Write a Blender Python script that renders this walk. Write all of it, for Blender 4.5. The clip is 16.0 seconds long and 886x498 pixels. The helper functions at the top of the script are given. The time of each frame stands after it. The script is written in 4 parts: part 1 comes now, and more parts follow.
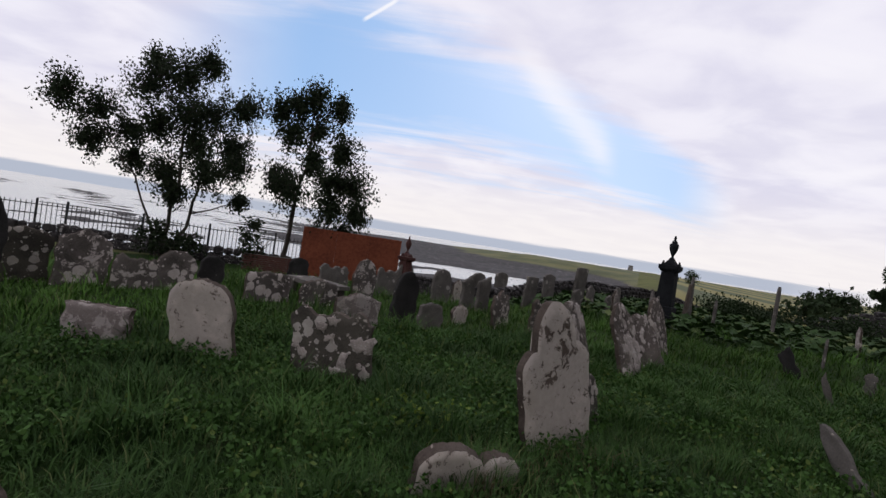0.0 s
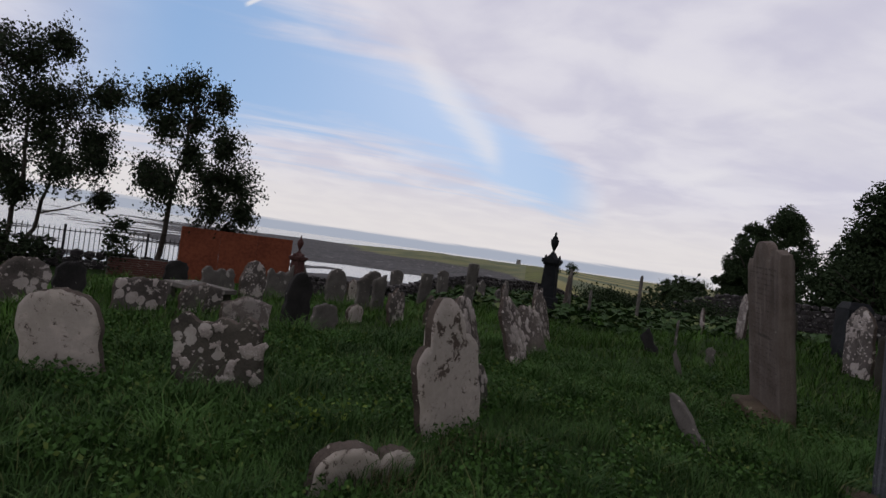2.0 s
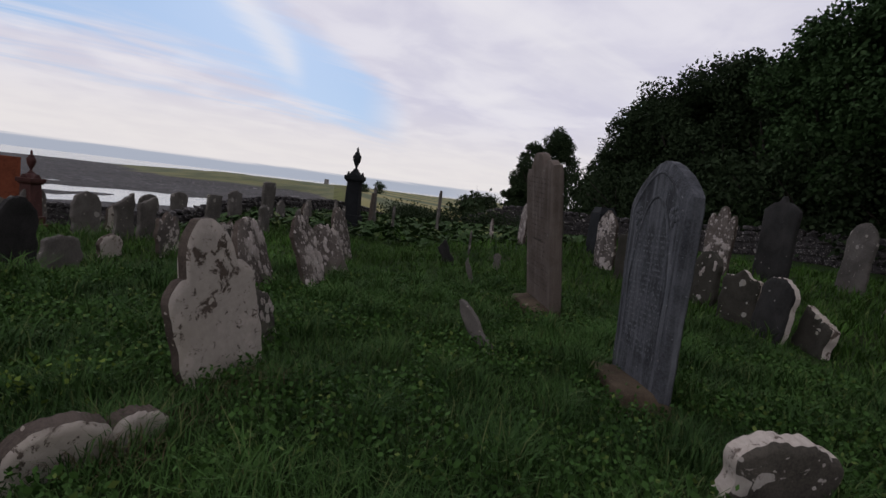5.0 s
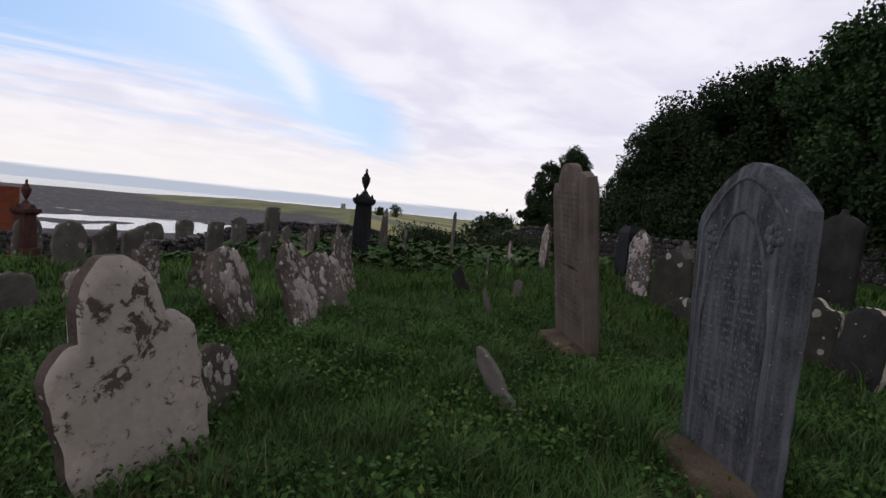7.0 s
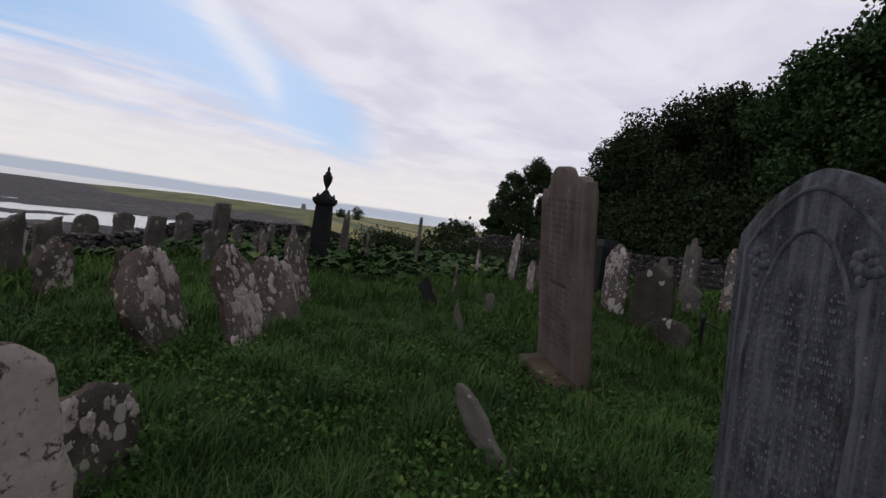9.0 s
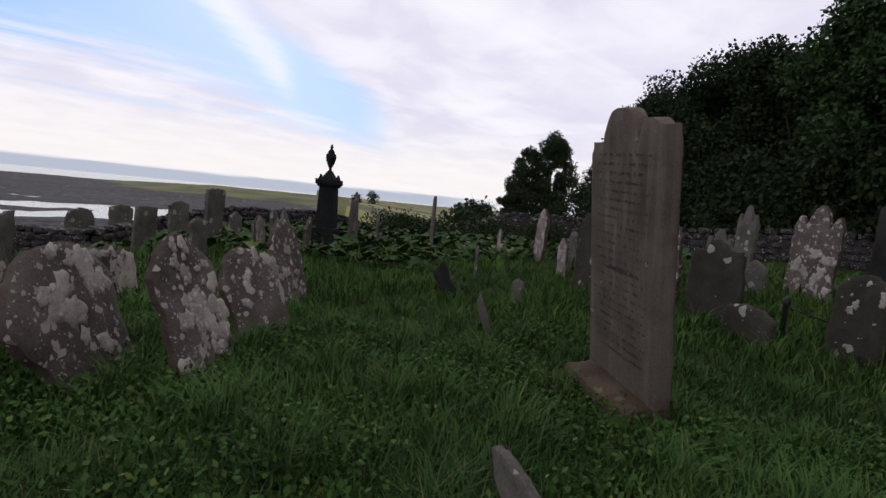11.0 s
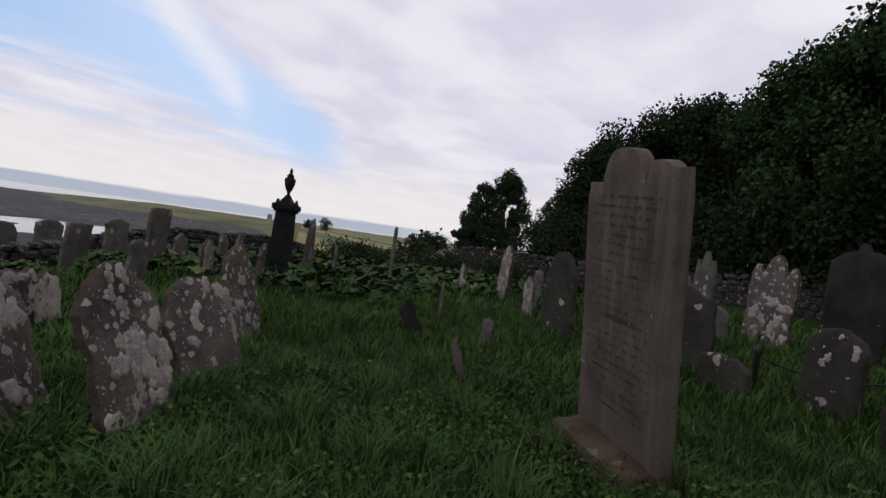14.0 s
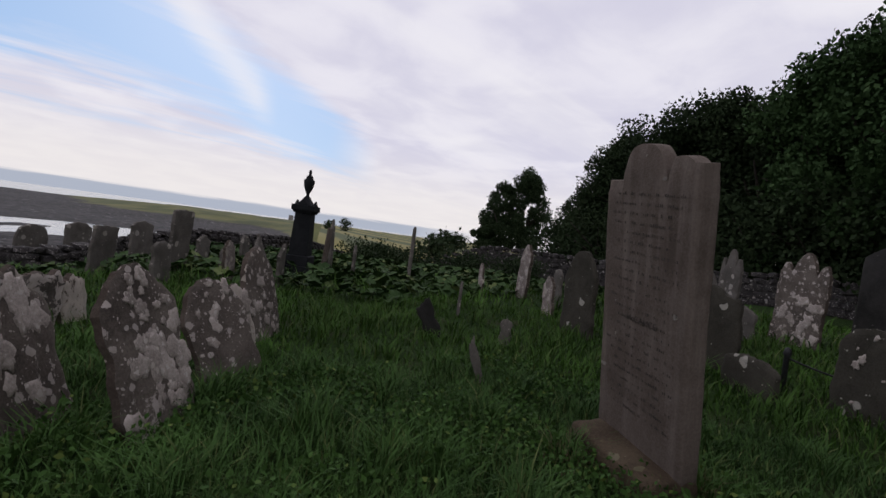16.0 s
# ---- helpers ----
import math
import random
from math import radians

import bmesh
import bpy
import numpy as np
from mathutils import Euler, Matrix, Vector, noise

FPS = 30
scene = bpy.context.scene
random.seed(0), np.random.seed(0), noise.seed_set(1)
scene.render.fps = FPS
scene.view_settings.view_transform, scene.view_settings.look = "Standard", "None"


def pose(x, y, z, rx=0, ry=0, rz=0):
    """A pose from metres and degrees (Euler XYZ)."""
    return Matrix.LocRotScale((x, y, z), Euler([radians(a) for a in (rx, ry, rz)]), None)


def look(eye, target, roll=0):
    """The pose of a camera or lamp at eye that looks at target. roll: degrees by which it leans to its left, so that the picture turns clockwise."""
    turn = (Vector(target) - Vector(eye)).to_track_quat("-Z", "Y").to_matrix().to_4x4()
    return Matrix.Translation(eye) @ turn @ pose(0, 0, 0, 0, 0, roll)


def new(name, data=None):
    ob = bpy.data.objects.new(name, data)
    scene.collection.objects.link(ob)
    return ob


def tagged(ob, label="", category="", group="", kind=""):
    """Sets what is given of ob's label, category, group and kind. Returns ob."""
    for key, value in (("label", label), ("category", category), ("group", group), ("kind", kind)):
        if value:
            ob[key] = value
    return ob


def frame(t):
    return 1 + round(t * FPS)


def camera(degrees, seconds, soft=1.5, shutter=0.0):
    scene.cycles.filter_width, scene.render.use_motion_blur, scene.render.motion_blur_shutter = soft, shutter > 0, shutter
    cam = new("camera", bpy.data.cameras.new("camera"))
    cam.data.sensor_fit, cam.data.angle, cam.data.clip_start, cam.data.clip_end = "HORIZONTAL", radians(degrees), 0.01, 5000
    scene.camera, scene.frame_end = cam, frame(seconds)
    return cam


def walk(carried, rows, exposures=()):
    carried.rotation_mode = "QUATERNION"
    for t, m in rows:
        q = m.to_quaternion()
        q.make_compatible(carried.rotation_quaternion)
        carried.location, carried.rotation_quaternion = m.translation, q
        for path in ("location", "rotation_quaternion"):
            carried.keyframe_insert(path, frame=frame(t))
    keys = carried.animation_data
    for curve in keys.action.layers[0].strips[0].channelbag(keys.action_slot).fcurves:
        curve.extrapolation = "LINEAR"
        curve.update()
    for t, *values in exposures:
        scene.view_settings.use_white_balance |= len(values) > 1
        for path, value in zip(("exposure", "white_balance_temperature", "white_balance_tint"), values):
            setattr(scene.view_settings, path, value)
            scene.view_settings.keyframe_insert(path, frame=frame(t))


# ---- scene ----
cam = camera(84.8, 16.0)
ROWS = [
    (0, (0.938, 0.915, 1.450), (0.952, 2.915, 1.408), 9.0),
    (0.5, (0.953, 0.872, 1.458), (0.874, 2.871, 1.448), 8.6),
    (1, (0.967, 0.829, 1.465), (1.040, 2.827, 1.460), 8.1),
    (1.5, (0.982, 0.786, 1.473), (1.256, 2.767, 1.492), 8.5),
    (2, (0.943, 0.822, 1.472), (1.380, 2.774, 1.483), 8.0),
    (2.5, (0.925, 0.834, 1.478), (1.439, 2.767, 1.462), 8.0),
    (3, (0.863, 0.800, 1.498), (1.494, 2.698, 1.469), 8.3),
    (3.5, (0.833, 0.680, 1.508), (1.706, 2.479, 1.453), 9.4),
    (4, (0.888, 0.815, 1.500), (1.977, 2.487, 1.372), 7.3),
    (4.2, (0.992, 0.871, 1.480), (2.139, 2.501, 1.319), 7.4),
    (6.3, (1.623, 1.713, 1.417), (2.750, 3.345, 1.162), 5.3),
    (6.5, (1.706, 1.790, 1.416), (2.796, 3.454, 1.209), 5.7),
    (7, (1.918, 1.931, 1.431), (3.020, 3.594, 1.296), 5.5),
    (7.5, (1.934, 2.184, 1.413), (3.261, 3.681, 1.408), 8.6),
    (8, (1.939, 2.386, 1.429), (3.275, 3.874, 1.449), 12.2),
    (8.5, (2.043, 2.532, 1.412), (3.347, 4.046, 1.325), 9.8),
    (8.7, (2.127, 2.559, 1.414), (3.383, 4.113, 1.327), 8.9),
    (10.8, (2.953, 3.541, 1.332), (4.143, 5.144, 1.213), 5.5),
    (11, (3.010, 3.614, 1.352), (4.188, 5.220, 1.173), 5.5),
    (11.5, (2.965, 3.843, 1.358), (4.379, 5.255, 1.262), 7.8),
    (12, (3.001, 4.033, 1.370), (4.368, 5.491, 1.285), 8.7),
    (12.5, (3.054, 4.063, 1.360), (4.353, 5.584, 1.383), 7.8),
    (13, (3.052, 4.070, 1.356), (4.353, 5.589, 1.336), 8.0),
    (13.5, (3.044, 4.065, 1.360), (4.375, 5.557, 1.311), 8.2),
    (14, (3.039, 4.043, 1.360), (4.362, 5.542, 1.331), 8.1),
    (14.5, (3.057, 4.034, 1.358), (4.361, 5.551, 1.346), 7.8),
    (15, (3.074, 4.042, 1.364), (4.364, 5.570, 1.323), 7.5),
    (15.5, (3.069, 4.057, 1.365), (4.337, 5.603, 1.313), 7.6),
    (16, (3.084, 4.061, 1.369), (4.347, 5.611, 1.327), 7.7),
]
walk(cam, [(t, look(eye, target, roll)) for t, eye, target, roll in ROWS],
     [(0, 0.05), (1, -0.1), (2, -0.25), (3.5, -0.25), (4.2, -0.25), (6.3, 0.05), (7, 0.1), (8.5, -0.15), (10.8, 0.12), (11.5, 0.05), (13, -0.08), (16, -0.08)])

SEA = -5.0
HUB = (2.0, 3.0)


# ---- sky and sun ----
class Nodes:
    """Short writing for node trees."""

    def __init__(self, tree):
        self.tree = tree
        tree.nodes.clear()

    def add(self, kind, **inputs):
        n = self.tree.nodes.new(kind)
        for key, value in inputs.items():
            self.put(n.inputs[key.replace("_", " ")], value)
        return n

    def put(self, socket, value):
        if hasattr(value, "is_output"):
            self.tree.links.new(value, socket)
        else:
            socket.default_value = value

    def math(self, op, a, b=None, c=None, clamp=False):
        n = self.tree.nodes.new("ShaderNodeMath")
        n.operation, n.use_clamp = op, clamp
        for i, v in enumerate((a, b, c)):
            if v is not None:
                self.put(n.inputs[i], v)
        return n.outputs[0]

    def vmath(self, op, a, b=None):
        n = self.tree.nodes.new("ShaderNodeVectorMath")
        n.operation = op
        self.put(n.inputs[0], a)
        if b is not None:
            self.put(n.inputs[3] if op == "SCALE" else n.inputs[1], b)
        return n.outputs[0]

    def noise(self, vector, scale, detail=4.0, rough=0.55, distort=0.0):
        n = self.add("ShaderNodeTexNoise", Scale=scale, Detail=detail, Roughness=rough, Distortion=distort)
        if vector is not None:
            self.put(n.inputs["Vector"], vector)
        return n.outputs["Fac"]

    def step(self, value, low, high):
        n = self.tree.nodes.new("ShaderNodeMapRange")
        n.interpolation_type = "SMOOTHSTEP"
        self.put(n.inputs["Value"], value)
        self.put(n.inputs["From Min"], low)
        self.put(n.inputs["From Max"], high)
        return n.outputs["Result"]

    def mix(self, fac, a, b):
        n = self.tree.nodes.new("ShaderNodeMix")
        n.data_type = "RGBA"
        for socket, v in ((n.inputs[0], fac), (n.inputs[6], a), (n.inputs[7], b)):
            self.put(socket, (*v, 1.0) if isinstance(v, tuple) and len(v) == 3 else v)
        return n.outputs[2]


SUN_AZ, SUN_EL = 15.0, 32.0
world = bpy.data.worlds.new("sky")
scene.world = world
world.use_nodes = True
k = Nodes(world.node_tree)
way = k.add("ShaderNodeTexCoord").outputs["Generated"]
axes = k.add("ShaderNodeSeparateXYZ", Vector=way)
wx, wy, wz = axes.outputs
az = k.math("DEGREES", k.math("ARCTAN2", wx, wy))
el = k.math("DEGREES", k.math("ARCSINE", wz))
dome = k.math("ADD", k.math("MAXIMUM", wz, 0.0), 0.12)
flat = k.vmath("DIVIDE", way, k.add("ShaderNodeCombineXYZ", X=dome, Y=dome, Z=1.0).outputs[0])
turned = k.add("ShaderNodeMapping", Vector=flat, Rotation=(0, 0, radians(35)), Scale=(0.35, 1.5, 1.0)).outputs[0]
streak = k.noise(turned, 1.1, 5.0, 0.5, 0.5)
fine = k.noise(turned, 3.2, 6.0, 0.55, 0.8)
puff = k.noise(flat, 2.2, 5.0, 0.5, 0.3)
# a long opening in the cloud, from the upper left down to the right
off = k.math("ADD", az, 8.0)
mid = k.math("SUBTRACT", 16.5, k.math("MULTIPLY", k.math("MULTIPLY", off, off), 0.0066))
half = k.math("MINIMUM", k.math("SUBTRACT", 7.6, k.math("MULTIPLY", off, 0.13)), 8.5)
gap = k.math("ABSOLUTE", k.math("DIVIDE", k.math("SUBTRACT", el, mid), k.math("MAXIMUM", half, 1.0)))
gap = k.math("ADD", gap, k.math("MULTIPLY", k.math("SUBTRACT", fine, 0.5), 1.6))
gap = k.math("ADD", gap, k.math("MULTIPLY", k.math("SUBTRACT", streak, 0.5), 1.8))
clear = k.math("SUBTRACT", 1.0, k.step(gap, 0.35, 1.35))
clear = k.math("MULTIPLY", clear, k.step(az, -36.0, -17.0))
clear = k.math("MULTIPLY", clear, k.math("SUBTRACT", 1.0, k.step(az, 24.0, 31.0)))
sky = k.add("ShaderNodeTexSky")
sky.sky_type, sky.sun_disc = "NISHITA", False
sky.sun_elevation, sky.sun_rotation = radians(SUN_EL), radians(SUN_AZ)
air = k.mix(0.72, k.vmath("SCALE", sky.outputs[0], 0.09), (0.30, 0.53, 0.92))
cloud = k.mix(k.step(puff, 0.35, 0.68), (0.70, 0.685, 0.82), (0.85, 0.83, 0.92))
cloud = k.mix(k.math("MULTIPLY", k.step(streak, 0.5, 0.75), 0.5), cloud, (0.95, 0.93, 0.96))
low = k.math("SUBTRACT", 1.0, k.step(el, 2.0, 11.0))
cloud = k.mix(k.math("MULTIPLY", low, 0.8), cloud, (0.92, 0.87, 0.85))
face = k.mix(k.math("MULTIPLY", clear, 0.98), cloud, air)
ray = k.math("DIVIDE", k.math("SUBTRACT", el, k.math("SUBTRACT", 27.4, k.math("MULTIPLY", az, 0.9))), 1.35)
ray = k.math("ABSOLUTE", k.math("ADD", ray, k.math("MULTIPLY", k.math("SUBTRACT", fine, 0.5), 3.0)))
ray = k.math("MULTIPLY", k.math("SUBTRACT", 1.0, k.step(ray, 0.0, 2.6)), k.math("MULTIPLY", k.step(az, 2.0, 9.0), k.math("SUBTRACT", 1.0, k.step(az, 16.0, 19.0))))
face = k.mix(k.math("MULTIPLY", ray, 0.6), face, (0.95, 0.92, 0.95))
# a short vapour trail
ta, te = k.math("ADD", az, 11.0), k.math("SUBTRACT", el, 23.4)
along = k.math("ABSOLUTE", k.math("ADD", k.math("MULTIPLY", ta, 0.79), k.math("MULTIPLY", te, 0.61)))
aside = k.math("ABSOLUTE", k.math("SUBTRACT", k.math("MULTIPLY", te, 0.79), k.math("MULTIPLY", ta, 0.61)))
trail = k.math("MULTIPLY", k.math("SUBTRACT", 1.0, k.step(along, 1.7, 2.5)), k.math("SUBTRACT", 1.0, k.step(aside, 0.05, 0.3)))
face = k.mix(k.math("MULTIPLY", trail, 0.8), face, (0.95, 0.94, 0.97))
bank = k.math("ADD", el, k.math("MULTIPLY", k.math("SUBTRACT", fine, 0.5), 0.5))
bank = k.math("MULTIPLY", k.math("SUBTRACT", 1.0, k.step(bank, 0.85, 1.2)), k.math("SUBTRACT", 1.0, k.step(az, 34.0, 46.0)))
face = k.mix(k.math("MULTIPLY", bank, 0.9), face, (0.40, 0.45, 0.56))
back = k.add("ShaderNodeBackground", Color=face, Strength=1.0)
k.put(k.add("ShaderNodeOutputWorld").inputs[0], back.outputs[0])

sun = new("sun", bpy.data.lights.new("sun", "SUN"))
sun.data.energy, sun.data.angle, sun.data.color = 0.3, radians(25), (1.0, 0.95, 0.9)
sun_way = Vector((math.sin(radians(SUN_AZ)) * math.cos(radians(SUN_EL)), math.cos(radians(SUN_AZ)) * math.cos(radians(SUN_EL)), math.sin(radians(SUN_EL))))
sun.matrix_world = look(tuple(sun_way * 60), (0, 0, 0))


# ---- materials ----
def material(name):
    m = bpy.data.materials.new(name)
    m.use_nodes = True
    return m, Nodes(m.node_tree)


def finish(n, colour, rough=0.9, bump=None, strength=0.4, distance=0.01, metal=0.0, shine=0.3):
    b = n.add("ShaderNodeBsdfPrincipled", Roughness=rough, Metallic=metal)
    n.put(b.inputs["Base Color"], (*colour, 1.0) if isinstance(colour, tuple) else colour)
    if bump is not None:
        n.put(b.inputs["Normal"], n.add("ShaderNodeBump", Height=bump, Strength=strength, Distance=distance).outputs[0])
    b.inputs["Specular IOR Level"].default_value = shine
    n.put(n.add("ShaderNodeOutputMaterial").inputs[0], b.outputs[0])
    return b


def local(n):
    """Object coordinates, shifted for each object by its own random number."""
    shift = n.vmath("SCALE", (7.3, 3.1, 5.7), n.add("ShaderNodeObjectInfo").outputs["Random"])
    return n.vmath("ADD", n.add("ShaderNodeTexCoord").outputs["Object"], shift)


def stone(name, dark, pale, lichen, cover, size=7.0, crust=0.0, rough=0.92, streaks=0.0):
    """Weathered stone: dark and pale grain, and lichen in round blotches; cover: how much of it, crust: how much sheet lichen."""
    m, n = material(name)
    at = local(n)
    warp = n.vmath("SCALE", n.add("ShaderNodeTexNoise", Vector=at, Scale=11.0, Detail=3.0).outputs["Color"], 0.07)
    bent = n.vmath("ADD", at, warp)
    grain = n.noise(at, 60.0, 6.0, 0.7)
    broad = n.noise(at, 3.0, 6.0, 0.6, 0.4)
    colour = n.mix(n.step(n.math("ADD", n.math("MULTIPLY", grain, 0.5), n.math("MULTIPLY", broad, 0.6)), 0.38, 0.72), dark, pale)
    if streaks:
        lines = n.add("ShaderNodeMapping", Vector=at, Scale=(14.0, 14.0, 0.9)).outputs[0]
        colour = n.mix(n.math("MULTIPLY", n.step(n.noise(lines, 1.0, 5.0, 0.6), 0.45, 0.7), streaks), colour, tuple(c * 1.9 + 0.03 for c in pale))
    spots = n.add("ShaderNodeTexVoronoi", Vector=bent, Scale=size)
    spots.inputs["Randomness"].default_value = 1.0
    pick = n.add("ShaderNodeSeparateColor", Color=spots.outputs["Color"]).outputs[0]
    reach = n.math("MULTIPLY", n.step(pick, 1.0 - cover, 1.05), 0.62)
    disc = n.step(n.math("SUBTRACT", reach, spots.outputs["Distance"]), 0.0, 0.05)
    small = n.add("ShaderNodeTexVoronoi", Vector=bent, Scale=size * 2.9)
    pick2 = n.add("ShaderNodeSeparateColor", Color=small.outputs["Color"]).outputs[1]
    disc2 = n.step(n.math("SUBTRACT", n.math("MULTIPLY", n.step(pick2, 1.0 - cover * 0.8, 1.1), 0.55), small.outputs["Distance"]), 0.0, 0.08)
    mask = n.math("MAXIMUM", disc, disc2)
    if crust:
        sheet = n.noise(bent, 4.6, 10.0, 0.72, 0.5)
        mask = n.math("MAXIMUM", mask, n.step(sheet, 0.66 - crust * 0.36, 0.70 - crust * 0.36))
    mask = n.math("MULTIPLY", mask, n.step(n.noise(bent, 15.0, 7.0, 0.7), 0.34, 0.42))
    tint = n.mix(n.noise(at, 24.0, 5.0, 0.65), tuple(c * 0.72 for c in lichen), tuple(min(1.0, c * 1.12) for c in lichen))
    tone = n.mix(n.math("MULTIPLY", n.step(n.noise(at, 1.7, 4.0), 0.4, 0.75), 0.45), tint, (0.30, 0.26, 0.19))
    tone = n.mix(n.math("MULTIPLY", n.step(n.noise(bent, 6.5, 6.0, 0.6), 0.5, 0.7), 0.55), tone, tuple(min(1.0, c * 1.25) for c in lichen))
    colour = n.mix(n.math("MULTIPLY", mask, 0.93), colour, tone)
    height = n.math("ADD", n.math("MULTIPLY", grain, 0.5), n.math("MULTIPLY", mask, 0.35))
    height = n.math("ADD", height, broad)
    height = n.math("ADD", height, n.math("MULTIPLY", n.noise(at, 160.0, 4.0, 0.7), 0.35))
    finish(n, colour, rough, height, 0.55, 0.012, shine=0.12)
    return m


PINK = (0.50, 0.44, 0.40)
WHITE = (0.60, 0.57, 0.55)
M_SPOT = stone("spotted_stone", (0.055, 0.048, 0.042), (0.15, 0.13, 0.115), PINK, 0.70, 6.5, 0.34)
M_CRUST = stone("crusted_stone", (0.07, 0.052, 0.04), (0.15, 0.12, 0.10), (0.50, 0.44, 0.385), 0.5, 7.0, 0.70)
M_PALE = stone("pale_stone", (0.14, 0.12, 0.11), (0.24, 0.20, 0.18), (0.40, 0.355, 0.325), 0.5, 10.0, 0.42)
M_DARKSPOT = stone("dark_spotted_stone", (0.04, 0.036, 0.03), (0.10, 0.088, 0.072), (0.42, 0.38, 0.34), 0.6, 9.0, 0.12)
# Darkened stone for the right-hand rows: the wood's shade is in its colour.
M_SHADED = stone("shade_darkened_stone", (0.028, 0.026, 0.020), (0.062, 0.056, 0.045), (0.36, 0.34, 0.30), 0.16, 8.0)
M_MOTTLED = stone("mottled_stone", (0.06, 0.05, 0.043), (0.16, 0.135, 0.115), (0.42, 0.37, 0.34), 0.45, 16.0, 0.16)
M_LICHEN = stone("lichen_crust", (0.20, 0.17, 0.15), (0.46, 0.405, 0.365), (0.52, 0.47, 0.43), 0.4, 24.0)
M_GREY = stone("grey_stone", (0.075, 0.068, 0.06), (0.15, 0.135, 0.12), (0.34, 0.31, 0.28), 0.25, 8.0)
M_SLATE = stone("slate", (0.017, 0.016, 0.015), (0.038, 0.036, 0.034), (0.22, 0.21, 0.2), 0.06, 14.0, 0.0, 0.85)
M_BLUE = stone("blue_slate", (0.024, 0.025, 0.028), (0.092, 0.095, 0.104), (0.19, 0.195, 0.21), 0.08, 46.0, 0.0, 0.88, 0.42)
M_SAND = stone("sandstone", (0.085, 0.066, 0.054), (0.15, 0.122, 0.104), (0.22, 0.20, 0.18), 0.06, 18.0, 0.0, 0.93, 0.2)
M_ROCK = stone("field_stone", (0.022, 0.02, 0.02), (0.068, 0.062, 0.06), (0.30, 0.28, 0.27), 0.3, 9.0)
M_RED = stone("red_granite", (0.05, 0.021, 0.018), (0.095, 0.042, 0.036), (0.15, 0.10, 0.09), 0.05, 20.0, 0.0, 0.5)
M_BLACK = stone("black_granite", (0.008, 0.009, 0.010), (0.020, 0.021, 0.023), (0.06, 0.06, 0.06), 0.03, 12.0, 0.0, 0.8)
M_SIDE = stone("bare_stone_edge", (0.045, 0.034, 0.027), (0.10, 0.08, 0.066), (0.34, 0.30, 0.26), 0.3, 9.0)
M_EARTH = stone("bare_earth", (0.045, 0.032, 0.022), (0.10, 0.075, 0.05), (0.10, 0.09, 0.05), 0.2, 12.0)


def plain(name, a, b, scale=20.0, rough=0.8, metal=0.0, strength=0.3):
    m, n = material(name)
    at = local(n)
    fac = n.math("ADD", n.math("MULTIPLY", n.noise(at, scale, 6.0, 0.65), 0.6), n.math("MULTIPLY", n.noise(at, scale * 0.12, 4.0), 0.4))
    finish(n, n.mix(n.step(fac, 0.35, 0.65), a, b), rough, fac, strength, 0.01, metal)
    return m


M_RUST = plain("rusted_steel", (0.115, 0.028, 0.012), (0.20, 0.055, 0.024), 9.0, 0.85)
M_BRICK = plain("red_brick", (0.06, 0.022, 0.016), (0.10, 0.04, 0.028), 25.0, 0.9)
M_IRON = plain("black_iron", (0.012, 0.012, 0.013), (0.03, 0.03, 0.032), 30.0, 0.6)
M_BARK = plain("bark", (0.025, 0.02, 0.016), (0.06, 0.05, 0.04), 12.0, 0.95, 0.0, 0.8)
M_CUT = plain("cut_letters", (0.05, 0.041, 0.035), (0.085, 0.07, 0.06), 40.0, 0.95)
M_CUTBLUE = plain("worn_letters", (0.085, 0.09, 0.098), (0.14, 0.146, 0.156), 40.0, 0.95)
M_TOWER = plain("tower_stone", (0.14, 0.13, 0.12), (0.24, 0.23, 0.21), 2.0, 0.95)


def leafy(name, a, b, c, rough=0.75, lush=0.0, gloss=0.12):
    """Leaves and blades: a colour for each island between a and b, with some of c."""
    m, n = material(name)
    r = n.add("ShaderNodeNewGeometry").outputs["Random Per Island"]
    at = n.add("ShaderNodeTexCoord").outputs["Object"]
    colour = n.mix(n.math("ADD", n.math("MULTIPLY", r, 0.6), n.math("MULTIPLY", n.step(n.noise(at, 0.9, 4.0), 0.35, 0.65), 0.4)), a, b)
    colour = n.mix(n.math("MULTIPLY", n.step(n.noise(at, 0.35, 5.0, 0.6), 0.48, 0.66), lush), colour, tuple(v * 1.7 for v in b))
    colour = n.mix(n.step(n.math("FRACT", n.math("MULTIPLY", r, 17.3)), 0.86, 1.0), colour, c)
    bsdf = finish(n, colour, rough)
    bsdf.inputs["Specular IOR Level"].default_value = gloss
    return m


M_GRASS = leafy("grass_blades", (0.022, 0.050, 0.014), (0.055, 0.112, 0.026), (0.11, 0.13, 0.045), lush=0.6)
M_MEADOW = leafy("meadow_blades", (0.022, 0.050, 0.009), (0.055, 0.118, 0.018), (0.10, 0.125, 0.04), lush=0.5)
M_DRY = leafy("dry_grass_blades", (0.06, 0.042, 0.024), (0.13, 0.095, 0.055), (0.16, 0.13, 0.07))
M_WEED = leafy("weed_leaves", (0.024, 0.058, 0.012), (0.055, 0.115, 0.024), (0.11, 0.15, 0.035))
M_YELLOW = leafy("yellow_leaves", (0.08, 0.13, 0.02), (0.15, 0.20, 0.03), (0.08, 0.12, 0.025))
M_BUTTER = leafy("broad_leaves", (0.02, 0.042, 0.013), (0.05, 0.09, 0.028), (0.12, 0.15, 0.055))
M_LEAF = leafy("shore_tree_leaves", (0.011, 0.017, 0.008), (0.024, 0.036, 0.015), (0.03, 0.038, 0.018))
